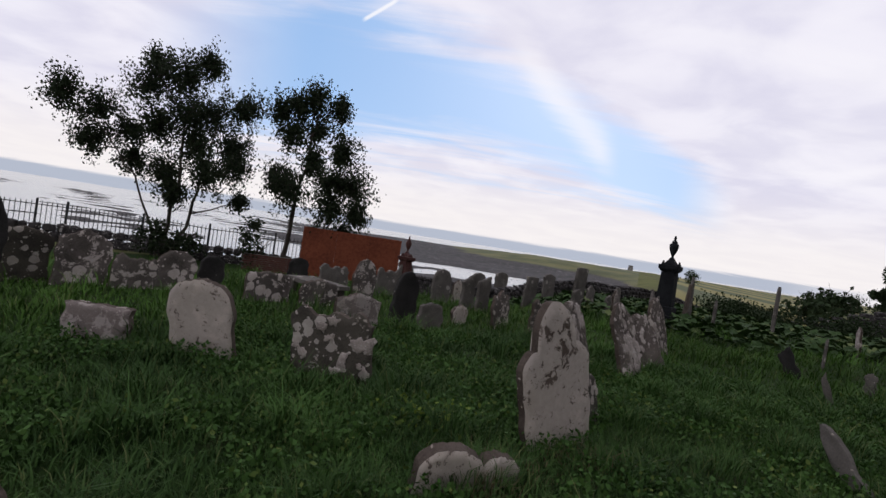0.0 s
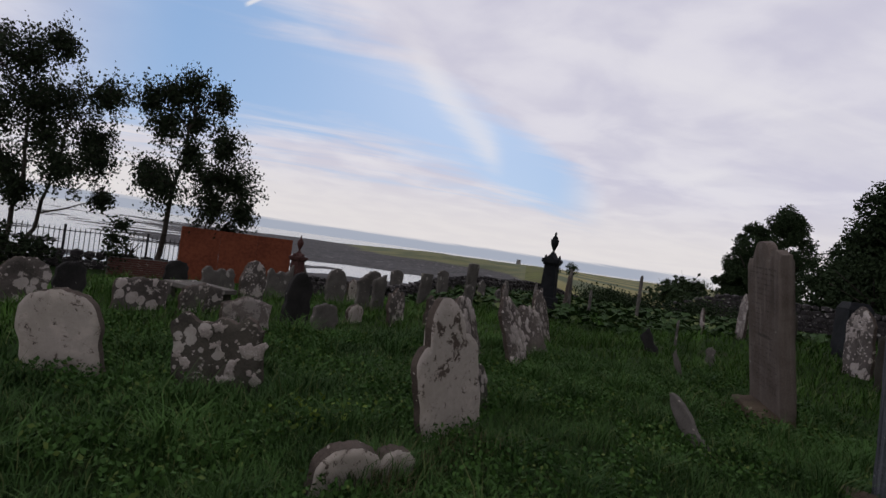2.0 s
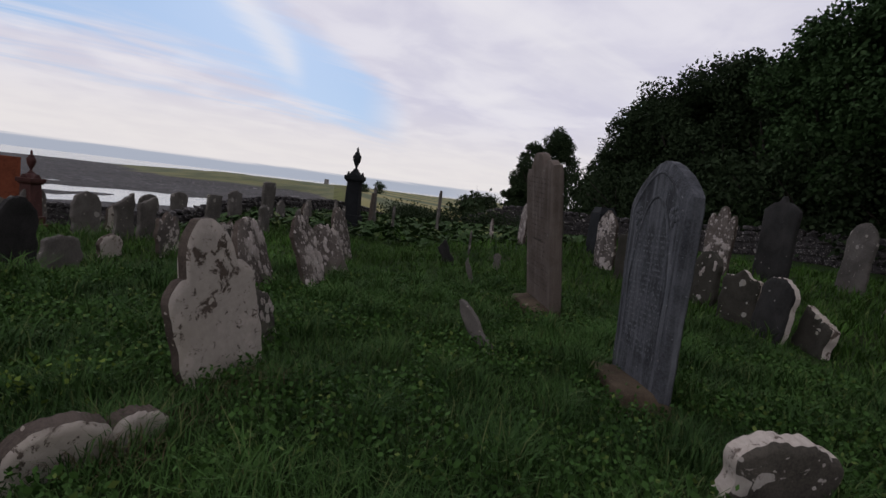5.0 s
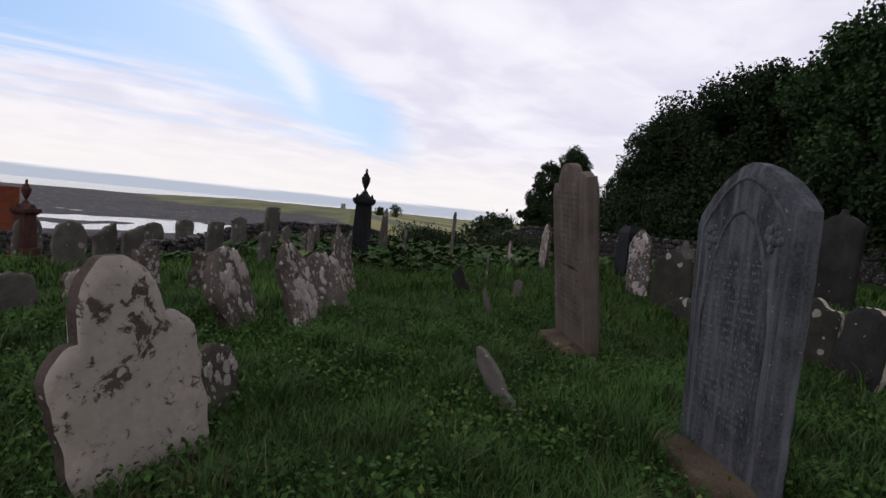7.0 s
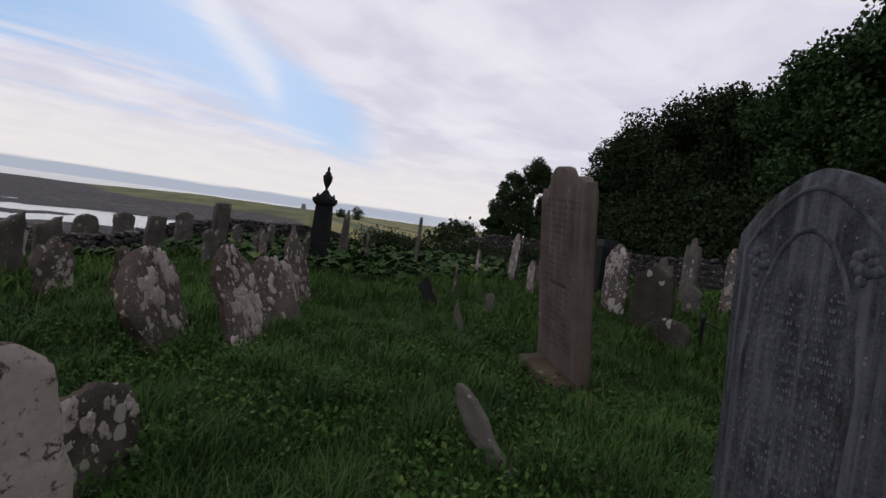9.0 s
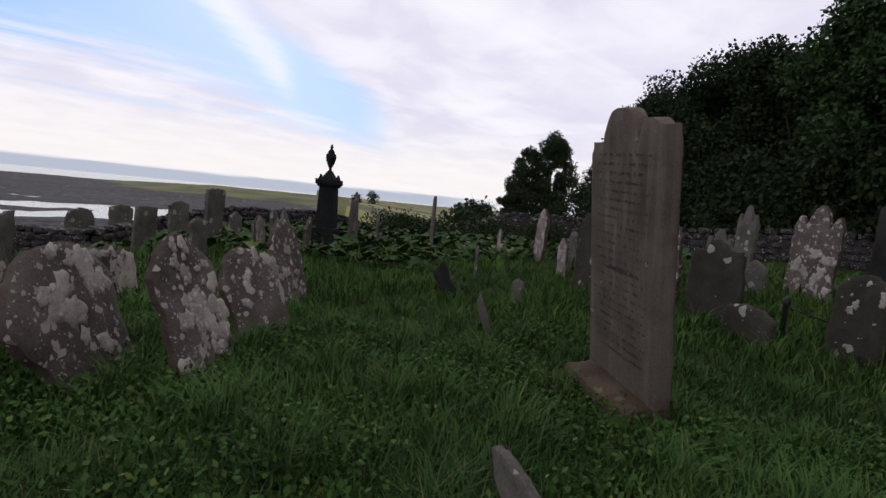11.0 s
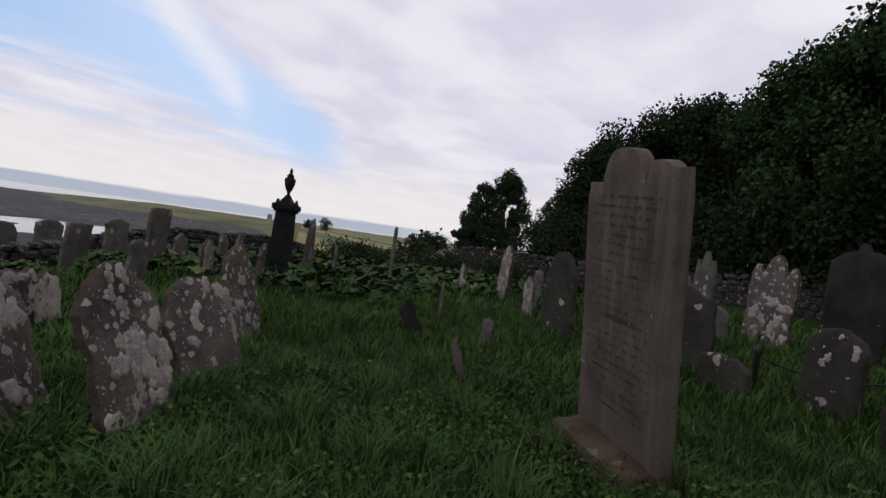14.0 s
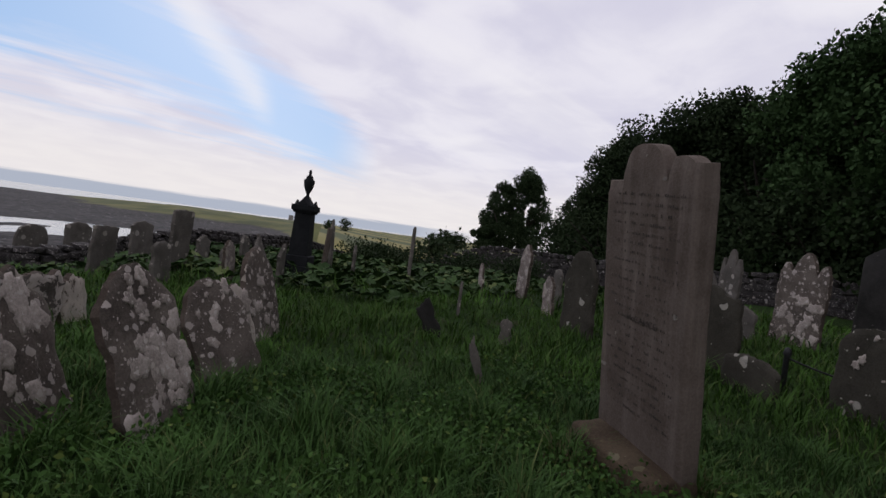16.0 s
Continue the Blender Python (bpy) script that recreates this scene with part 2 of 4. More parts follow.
M_WOOD = leafy("wood_leaves", (0.018, 0.029, 0.014), (0.033, 0.050, 0.022), (0.042, 0.06, 0.028), gloss=0.03)
M_ASH = leafy("ash_leaves", (0.027, 0.052, 0.019), (0.046, 0.082, 0.03), (0.054, 0.09, 0.034), gloss=0.03)


def turf(name, a, b, c, scale):
    m, n = material(name)
    at = n.add("ShaderNodeTexCoord").outputs["Object"]
    f1, f2 = n.noise(at, scale, 8.0, 0.7), n.noise(at, scale * 0.1, 5.0)
    colour = n.mix(n.step(f1, 0.35, 0.65), a, b)
    colour = n.mix(n.math("MULTIPLY", n.step(f2, 0.5, 0.68), 0.8), colour, c)
    finish(n, colour, 0.95, f1, 0.8, 0.05, shine=0.05)
    return m


M_TURF = turf("turf", (0.012, 0.024, 0.007), (0.024, 0.048, 0.011), (0.032, 0.036, 0.016), 12.0)
m, n = material("shore_rock_and_grass")
at = n.add("ShaderNodeTexCoord").outputs["Object"]
up = n.add("ShaderNodeSeparateXYZ", Vector=at).outputs[2]
f1, f2 = n.noise(at, 0.8, 8.0, 0.7), n.noise(at, 0.02, 6.0, 0.6)
rocky = n.mix(n.step(f1, 0.38, 0.62), (0.012, 0.011, 0.011), (0.06, 0.053, 0.051))
rocky = n.mix(n.step(n.noise(at, 0.35, 6.0, 0.75), 0.60, 0.66), rocky, (0.22, 0.21, 0.21))
green = n.mix(n.step(n.noise(at, 0.05, 6.0, 0.65), 0.38, 0.62), (0.055, 0.066, 0.022), (0.13, 0.125, 0.04))
edge = n.step(n.math("ADD", up, n.math("MULTIPLY", n.math("SUBTRACT", f2, 0.5), 2.6)), -3.5, -3.0)
finish(n, n.mix(edge, rocky, green), 0.95, f1, 0.8, 0.05)
M_SHORE = m
M_HEAD = turf("headland_grass", (0.075, 0.085, 0.028), (0.13, 0.135, 0.045), (0.08, 0.07, 0.04), 0.12)
m, n = material("striped_field")
at = n.add("ShaderNodeTexCoord").outputs["Object"]
rows = n.add("ShaderNodeTexWave", Vector=n.add("ShaderNodeMapping", Vector=at, Rotation=(0, 0, radians(20))).outputs[0], Scale=0.018, Distortion=0.8, Detail=2.0)
finish(n, n.mix(n.step(rows.outputs["Fac"], 0.3, 0.7), (0.06, 0.075, 0.025), (0.19, 0.17, 0.055)), 0.95, n.noise(at, 0.5), 0.5, 0.2)
M_FIELD = m
m, n = material("sea_water")
at = n.add("ShaderNodeTexCoord").outputs["Object"]
wave = n.math("ADD", n.noise(n.add("ShaderNodeMapping", Vector=at, Scale=(0.5, 0.2, 1.0)).outputs[0], 0.9, 6.0, 0.6), n.noise(at, 0.05, 3.0))
finish(n, n.mix(n.noise(at, 0.012, 4.0), (0.10, 0.16, 0.20), (0.17, 0.23, 0.27)), 0.12, wave, 0.25, 0.3, shine=0.5)
M_SEA = m


# ---- mesh helpers ----
def mesh_of(name, verts, faces, mats, smooth=None, slots=None):
    me = bpy.data.meshes.new(name)
    me.from_pydata([tuple(v) for v in verts], [], faces)
    for mt in mats if isinstance(mats, (list, tuple)) else [mats]:
        me.materials.append(mt)
    if smooth is not None:
        me.polygons.foreach_set("use_smooth", np.broadcast_to(np.asarray(smooth, bool), len(faces)).copy())
    if slots is not None:
        me.polygons.foreach_set("material_index", np.asarray(slots, np.int32))
    me.update()
    return me


def part(name, me, parent=None, label="", m=None):
    ob = new(name, me)
    if parent is not None:
        ob.parent = parent
    if m is not None:
        ob.matrix_basis = m
    return tagged(ob, label) if label else ob


def bm_mesh(name, bm, mat, smooth=False):
    me = bpy.data.meshes.new(name)
    bmesh.ops.recalc_face_normals(bm, faces=bm.faces)
    bm.to_mesh(me)
    bm.free()
    me.materials.append(mat)
    me.polygons.foreach_set("use_smooth", np.full(len(me.polygons), smooth))
    return me


def block(bm, size, at=(0, 0, 0), bevel=0.01, taper=1.0, turn=0.0):
    """A bevelled box with its base at the point given; taper: the top's size against the base's."""
    made = bmesh.ops.create_cube(bm, size=1.0)["verts"]
    for v in made:
        s = taper if v.co.z > 0 else 1.0
        v.co = Vector((v.co.x * size[0] * s, v.co.y * size[1] * s, (v.co.z + 0.5) * size[2]))
    if bevel:
        edges = list({e for v in made for e in v.link_edges})
        made = bmesh.ops.bevel(bm, geom=edges, offset=bevel, segments=2, affect="EDGES", profile=0.6)["verts"]
    m = Matrix.Translation(at) @ Matrix.Rotation(radians(turn), 4, "Z")
    for v in made:
        v.co = m @ v.co
    return made


def lathe(bm, outline, at=(0, 0, 0), sides=20):
    """A turned solid from (radius, height) pairs."""
    rings = [[bm.verts.new((at[0] + r * math.cos(2 * math.pi * i / sides), at[1] + r * math.sin(2 * math.pi * i / sides), at[2] + z)) for i in range(sides)] for r, z in outline]
    for a, b in zip(rings, rings[1:]):
        for i in range(sides):
            bm.faces.new((a[i], a[(i + 1) % sides], b[(i + 1) % sides], b[i]))
    bm.faces.new(rings[0][::-1])
    bm.faces.new(rings[-1])


def smooth_step(x, a, b):
    s = np.clip((np.asarray(x, float) - a) / (b - a), 0, 1)
    return s * s * (3 - 2 * s)


def swell(x, y, seed=0.0):
    """A cheap smooth unevenness, about -1 to 1."""
    return (np.sin(1.3 * x + 0.7 * y + seed) + np.sin(-0.8 * x + 1.9 * y + 1.7 + seed) + np.sin(2.9 * x - 2.3 * y + 0.4) * 0.5 + np.sin(5.1 * x + 4.3 * y) * 0.3) / 2.8


def ground_z(x, y):
    """The height of the ground."""
    x, y = np.asarray(x, float), np.asarray(y, float)
    dx, dy = x - HUB[0], y - HUB[1]
    r, a = np.hypot(dx, dy), np.degrees(np.arctan2(dx, dy))
    yard = 0.42 * smooth_step(x, 7, 13) * (1 - smooth_step(y, 10, 16))
    yard = yard - 0.8 * smooth_step(r, 7.0, 17) * smooth_step(a, -100, -40) * (1 - smooth_step(a, 2, 16))
    yard = yard + 0.035 * swell(x * 1.4, y * 1.4) * (1 - smooth_step(r, 30, 60)) + 0.5 * smooth_step(r, 30, 80)
    wet = smooth_step(a, -125, -100) * (1 - smooth_step(a, 36, 46))
    flats = -5.12 + 0.30 * swell(x * 0.09, y * 0.13) + 0.17 * swell(x * 0.45, y * 0.6, 2.0)
    rocks = smooth_step(a, -24, -12) * (0.27 * (1 - smooth_step(r, 70, 88)) + 0.36 * smooth_step(r, 104, 126))
    shore = yard + (flats + rocks - yard) * smooth_step(r, 20, 46)
    amp = 0.9 * smooth_step(a, -10, -5) + 3.5 * smooth_step(a, -1, 12)
    ridge = smooth_step(r, 150, 250) * (1 - smooth_step(r, 440, 480)) * amp
    shore = shore + 0.28 * swell(x * 0.17, y * 0.23, 5.0) * smooth_step(r, 140, 190) * smooth_step(a, -10, -5)
    shore = shore + ridge * (1 + 0.12 * swell(x * 0.02, y * 0.03))
    field = -1.3 + 0.2 * swell(x * 0.01, y * 0.012)
    fade = smooth_step(a, 19, 25) * smooth_step(r, 45, 95) * (1 - smooth_step(r, 330, 420))
    shore = shore + (field - shore) * fade
    shore = shore - 3.0 * smooth_step(r, 470, 520)
    return yard + (shore - yard) * wet


def gz(x, y):
    return float(ground_z(x, y))


# ---- ground, sea ----
NA = 288
radii = np.concatenate([[0.0], np.geomspace(0.35, 26, 74), np.geomspace(27, 600, 90), np.geomspace(640, 4800, 10)])
angles = np.radians(np.arange(NA) * 360 / NA)
gx = HUB[0] + radii[1:, None] * np.sin(angles)[None]
gy = HUB[1] + radii[1:, None] * np.cos(angles)[None]
gzz = ground_z(gx, gy)
verts = [(HUB[0], HUB[1], gz(*HUB))] + list(zip(gx.ravel(), gy.ravel(), gzz.ravel()))
faces, slots = [], []
for i in range(NA):
    faces.append((0, 1 + (i + 1) % NA, 1 + i))
    slots.append(0)
for j in range(len(radii) - 2):
    for i in range(NA):
        i2 = (i + 1) % NA
        faces.append((1 + j * NA + i, 1 + j * NA + i2, 1 + (j + 1) * NA + i2, 1 + (j + 1) * NA + i))
        r, a = radii[j + 1], math.degrees(angles[i])
        a = a - 360 if a > 180 else a
        kind = 0
        if -122 < a < 46 and r > 19:
            kind = 1
        if 22 < a < 50 and r > 70:
            kind = 3 if a > 24.5 else 2
        slots.append(kind)
ground = new("ground", mesh_of("ground", verts, faces, [M_TURF, M_SHORE, M_HEAD, M_FIELD], True, slots))
tagged(ground, "rough turf of an old churchyard running down to a rocky shore", "ground", kind="structure")

ring = [(HUB[0] + r * math.sin(a), HUB[1] + r * math.cos(a), SEA) for r in (22.0, 120.0, 400.0, 1500.0, 4900.0) for a in angles]
faces = [(j * NA + i, j * NA + (i + 1) % NA, (j + 1) * NA + (i + 1) % NA, (j + 1) * NA + i) for j in range(4) for i in range(NA)]
tagged(new("water", mesh_of("water", ring, faces, M_SEA, True)), "calm grey-blue sea with shallow pools among rocks", "sea", kind="structure")


# ---- headstones ----
def round_top(u):
    return 1 - 0.30 * (1 - np.sqrt(np.clip(1 - u * u, 0, 1)))


def full_round(u):
    return 1 - 0.5 * (1 - np.sqrt(np.clip(1 - 0.96 * u * u, 0, 1)))


def segment(u):
    return 1 - 0.11 * u * u


def gable(u):
    return 1 - 0.2 * np.abs(u)


def gothic(u):
    return 1 - 0.27 * np.abs(u) ** 1.7


def flat_top(u):
    return 1 - 0.02 * np.abs(u)


def slanted(u):
    return 0.9 + 0.1 * u


def head_shoulders(u):
    head = 1 - 0.27 * (1 - np.sqrt(np.clip(1 - (u / 0.54) ** 2, 0, 1)))
    side = 0.70 - 0.22 * (1 - np.sqrt(np.clip(1 - ((np.abs(u) - 0.5) / 0.51) ** 2, 0, 1)))
    return np.where(np.abs(u) < 0.54, np.maximum(head, side), side)


def three_lobes(u):
    mid = 1 - 0.16 * (u / 0.42) ** 2
    side = 0.88 - 0.10 * ((np.abs(u) - 0.78) / 0.22) ** 2
    return np.where(np.abs(u) < 0.5, np.maximum(mid, 0.80), np.maximum(side, 0.78))


def ogee(u):
    return 0.86 + 0.14 * np.cos(np.clip(np.abs(u) / 0.62, 0, 1) * math.pi) * 0.5 + 0.07 - 0.05 * (np.abs(u) > 0.9)


def swept(u):
    """A knob in the middle between two hollow shoulders."""
    knob = 1 - 0.06 * (u / 0.16) ** 2
    side = 0.93 - 0.10 * np.clip((np.abs(u) - 0.16) / 0.84, 0, 1) ** 2
    return np.where(np.abs(u) < 0.16, np.maximum(knob, side), side)


def scrolled(u):
    """A worn scrolled top, high at one corner and hollow beside it."""
    return 0.83 + 0.15 * np.exp(-((u + 0.72) / 0.2) ** 2) + 0.08 * np.exp(-((u - 0.1) / 0.2) ** 2) + 0.11 * np.exp(-((u - 0.68) / 0.14) ** 2) - 0.08 * (u > 0.9)


def stepped(u):
    """A rounded middle above squared shoulders of two heights, with a broken hollow."""
    i = -u
    arch = 1 - 0.06 * np.clip(np.abs((i + 0.17) / 0.44), 0, 1) ** 3
    lobe = 0.962 - 0.022 * np.clip(np.abs((i - 0.58) / 0.27), 0, 1) ** 3
    out = np.where(i < -0.58, 0.895, np.where(i < 0.24, arch, np.where(i < 0.4, 0.915 + 0.03 * np.sin(i * 30), np.where(i < 0.85, lobe, 0.94))))
    return out


def shouldered(u):
    """A blunt point with sloping shoulders."""
    return 1 - 0.16 * np.abs(u) ** 1.75


def slab_mesh(name, w, h, t, top, mat, seed, worn=0.012, nu=40, nv=24, narrow=0.0, sunk=0.2, edged=0.035):
    """An upright slab with an outlined top, uneven faces and worn edges. narrow: how much slimmer it is at its foot."""
    rng = np.random.RandomState(seed)
    ph = rng.uniform(0, 6.28, 8)
    u = np.linspace(-1, 1, nu + 1)
    height = h * top(u) + worn * (np.sin(9 * u + ph[0]) + 0.7 * np.sin(23 * u + ph[1])) * 0.6
    v = np.linspace(0, 1, nv + 1)
    U, V = np.meshgrid(u, v)
    Z = -sunk + (height[None] + sunk) * V
    side = worn * (np.sin(11 * Z / max(h, 0.3) + ph[2]) + 0.6 * np.sin(27 * Z + ph[3])) * np.abs(U) ** 3
    X = U * w / 2 * (1 - narrow * (1 - V)) + side * np.sign(U)
    edge = np.minimum((1 - np.abs(U)) * w / 2, (1 - V) * (height[None] + sunk))
    soft = 1 - 0.34 * np.clip(1 - edge / edged, 0, 1) ** 1.5
    bumps = worn * 0.45 * (np.sin(7 * X / w + 5 * Z + ph[4]) + np.sin(17 * X - 13 * Z + ph[5]) * 0.7 + rng.uniform(-0.5, 0.5, X.shape))
    front = np.stack([X, -t / 2 * soft + bumps * 0.5, Z], -1).reshape(-1, 3)
    back = np.stack([X, t / 2 * soft + bumps[:, ::-1] * 0.5, Z], -1).reshape(-1, 3)
    W = nu + 1
    count = len(front)
    faces, smooth = [], []
    for j in range(nv):
        for i in range(nu):
            a, b, c, d = j * W + i, j * W + i + 1, (j + 1) * W + i + 1, (j + 1) * W + i
            faces += [(a, b, c, d), (count + d, count + c, count + b, count + a)]
            smooth += [True, True]
    loop = [j * W for j in range(nv + 1)] + [nv * W + i for i in range(1, W)] + [j * W + nu for j in range(nv - 1, -1, -1)]
    verts = list(front) + list(back)
    base = len(verts)
    for i in loop:
        f, b = front[i], back[i]
        verts += [f, f * 0.5 + b * 0.5 + np.array([0.0, 0.0, 0.4 * worn * rng.uniform(-1, 1)]), b]
    for i in range(len(loop) - 1):
        p = base + 3 * i
        faces += [(p, p + 3, p + 4, p + 1), (p + 1, p + 4, p + 5, p + 2)]
        smooth += [False, False]
    sides = M_SIDE if mat in (M_CRUST, M_SPOT, M_PALE, M_DARKSPOT, M_MOTTLED) else mat
    return mesh_of(name, verts, faces, [mat, sides], smooth, [0 if s else 1 for s in smooth])


seeds = iter(range(1, 400))


def headstone(x, y, turn, w, h, t, top, mat, label, lean=0.0, tip=0.0, worn=0.012, narrow=0.0, group="headstones", name="headstone", dz=0.0, rim=False):
    """turn: the bearing of its breadth; lean: sideways, tip: forwards or backwards, in degrees."""
    me = slab_mesh(name, w, h, t, top, mat, next(seeds), worn, narrow=narrow, edged=0.035 if worn > 0.0055 else 0.012)
    if rim:
        me.materials[1] = M_CRUST
    ob = new(name, me)
    ob.matrix_basis = pose(x, y, gz(x, y) + dz, 0, 0, turn) @ pose(0, 0, 0, tip, lean, 0)
    return tagged(ob, label, "gravestone", group)


def lettering(parent, w, low, high, y, lines, mat, size=0.03, margin=0.1, seed=3):
    """Rows of short flat bars: an inscription too worn to be read."""
    rng = np.random.RandomState(seed)
    verts, faces = [], []
    for z in np.linspace(high, low, lines):
        x = -w / 2 + margin + rng.uniform(0, 0.12)
        end = w / 2 - margin - rng.uniform(0, 0.12)
        while x < end:
            b = rng.uniform(0.004, 0.013)
            hh = size * rng.uniform(0.5, 1.0)
            s = math.copysign(0.0012, y)
            k0 = len(verts)
            verts += [(x, y, z), (x + b, y, z), (x + b, y, z + hh), (x, y, z + hh), (x, y + s, z), (x + b, y + s, z), (x + b, y + s, z + hh), (x, y + s, z + hh)]
            faces += [(k0 + 4, k0 + 5, k0 + 6, k0 + 7), (k0, k0 + 1, k0 + 5, k0 + 4), (k0 + 2, k0 + 3, k0 + 7, k0 + 6), (k0 + 1, k0 + 2, k0 + 6, k0 + 5), (k0 + 3, k0, k0 + 4, k0 + 7)]
            x += b + rng.choice([0.006, 0.008, 0.025, 0.05])
    tagged(part("inscription", mesh_of("inscription", verts, faces, mat), parent, "rows of worn cut lettering"), kind="stuff")


# the row beside the path
A = headstone(2.08, 4.68, 35, 0.76, 1.13, 0.10, head_shoulders, M_CRUST, "thick old headstone crusted with cream lichen, rounded head and shoulders", -11, -4, 0.010, 0.14)
SMALL = headstone(2.47, 5.25, 50, 0.50, 0.46, 0.09, round_top, M_DARKSPOT, "small dark headstone with pale lichen spots behind a larger one", 12, -14)
LEANING = headstone(3.10, 7.50, 60, 0.92, 0.93, 0.10, full_round, M_MOTTLED, "leaning round-topped headstone with purple-grey lichen", -16, -18, 0.014, 0.4)
SPOTTED = headstone(3.74, 7.33, 46, 0.64, 1.02, 0.08, gothic, M_MOTTLED, "tall lichen-spotted headstone leaning in the grass", -1, -20, 0.016, 0.05)
ROUND = headstone(4.42, 8.30, 34, 0.66, 0.84, 0.08, full_round, M_MOTTLED, "grey round-topped headstone behind a split slab", -7, -24)
SPLIT = headstone(4.56, 8.58, 42, 0.50, 0.72, 0.07, full_round, M_CRUST, "split headstone with a sheet of pale lichen", -5, -13, 0.014)
POINTED = headstone(5.06, 9.41, 48, 0.74, 1.02, 0.09, gothic, M_MOTTLED, "lichened headstone with a pointed top", 1, -14, 0.016)
headstone(5.42, 10.1, 50, 0.30, 1.15, 0.06, slanted, M_GREY, "thin broken slab leaning over", -6, -18, 0.016)
headstone(1.18, 3.79, 20, 0.42, 0.27, 0.14, full_round, M_CRUST, "low rounded stump of a lichened headstone in the grass", 6, 8, 0.006, name="broken_headstone")
headstone(1.47, 3.88, 30, 0.28, 0.20, 0.12, round_top, M_CRUST, "small broken piece of lichened stone in the grass", 20, 6, 0.008, name="broken_headstone")

# open grass by the start
headstone(-2.2, 5.56, 13, 0.56, 0.31, 0.2, flat_top, M_PALE, "low thick block of pale lichened stone", 3, -6, 0.007)
headstone(-1.17, 5.60, -6, 0.64, 0.74, 0.10, round_top, M_CRUST, "round-topped headstone covered in pale pink lichen", -4, 10, 0.010)
SCROLL = headstone(0.12, 5.42, -8, 0.76, 0.70, 0.10, scrolled, M_DARKSPOT, "dark headstone with a worn scrolled top and pale lichen spots", -5, 4, 0.010)
headstone(-0.05, 7.48, 40, 0.68, 0.53, 0.10, gable, M_PALE, "gabled headstone with pale lichen", 2, 2)
headstone(4.30, 2.05, -30, 0.58, 0.40, 0.16, round_top, M_DARKSPOT, "low round-topped stone rimmed with white lichen", 4, 6, 0.014, rim=True, name="broken_headstone")

headstone(-0.78, 2.68, 25, 0.46, 0.26, 0.12, round_top, M_CRUST, "low round-edged stone with pale lichen beside the path", 3, 0, 0.012, name="broken_headstone")

# the two tall inscribed stones
H = headstone(5.02, 3.31, 58, 0.97, 1.86, 0.13, shouldered, M_BLUE, "tall blue-grey slate headstone with a carved border and worn lettering", 2, 0, 0.005, 0.16, dz=0.08)
lettering(H, 0.95, 0.30, 1.25, 0.0715, 22, M_CUTBLUE, 0.024, 0.16)
G = headstone(6.35, 5.63, 68, 0.82, 2.18, 0.16, stepped, M_SAND, "tall brown sandstone headstone with a stepped top and cut lettering", -5, -10, 0.004)
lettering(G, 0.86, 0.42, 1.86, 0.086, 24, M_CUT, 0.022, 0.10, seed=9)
for ob, length, high in ((H, 1.0, 0.27), (G, 1.0, 0.40)):
    bm = bmesh.new()
    block(bm, (length, 0.46, high), (0, 0.12, -0.2), 0.06, 0.82)
    bmesh.ops.subdivide_edges(bm, edges=bm.edges[:], cuts=2, use_grid_fill=True)
    for v in bm.verts:
        v.co += 0.02 * noise.noise_vector(v.co * 6)
    part("plinth", bm_mesh("plinth", bm, M_EARTH, True), ob, "mossy brown plinth sunk in the earth")


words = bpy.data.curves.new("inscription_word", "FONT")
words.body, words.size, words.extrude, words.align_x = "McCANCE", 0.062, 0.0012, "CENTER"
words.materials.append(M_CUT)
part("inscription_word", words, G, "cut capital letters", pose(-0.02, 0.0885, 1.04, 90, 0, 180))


def border(parent, w, h, top, y, inset, name="carved_border", label="raised carved border"):
    """A raised moulding that follows the outline of a slab on one face."""
    u = np.linspace(-1, 1, 29)
    k1 = 1 - 2 * inset / w
    line = [(-w / 2 * k1 * 0.92, 0.24)] + [(a * w / 2 * k1, float(h * top(np.array(a)) - inset)) for a in u] + [(w / 2 * k1 * 0.92, 0.24)]
    s = math.copysign(1.0, y)
    verts, faces = [], []
    for i, (x, z) in enumerate(line):
        x0, z0 = line[max(0, i - 1)]
        x1, z1 = line[min(len(line) - 1, i + 1)]
        d = Vector((x1 - x0, 0, z1 - z0)).normalized()
        nx, nz = -d.z * 0.016, d.x * 0.016
        verts += [(x - nx, y - s * 0.004, z - nz), (x - nx * 0.6, y + s * 0.005, z - nz * 0.6), (x + nx * 0.6, y + s * 0.005, z + nz * 0.6), (x + nx, y - s * 0.004, z + nz)]
    for i in range(len(line) - 1):
        faces += [(4 * i + q, 4 * i + q + 1, 4 * i + q + 5, 4 * i + q + 4) for q in range(3)]
    part(name, mesh_of(name, verts, faces, parent.data.materials[0], True), parent, label)


border(H, 0.97, 1.86, shouldered, 0.066, 0.09)
border(H, 0.79, 1.66, full_round, 0.066, 0.09, "carved_arch", "raised pointed arch carved round the lettering")
for side in (-1, 1):
    bm = bmesh.new()
    for i in range(9):
        a = i * 0.7
        r = 0.028 + 0.012 * math.sin(3 * i)
        bmesh.ops.create_uvsphere(bm, u_segments=8, v_segments=6, radius=0.03, matrix=Matrix.Translation((side * 0.29 + r * 1.6 * math.cos(a), 0.062, 1.42 + r * 1.8 * math.sin(a))) @ Matrix.Diagonal((1.1, 0.45, 1.0, 1)))
    part("carved_flower", bm_mesh("carved_flower", bm, M_BLUE, True), H, "worn carved flower in the corner")

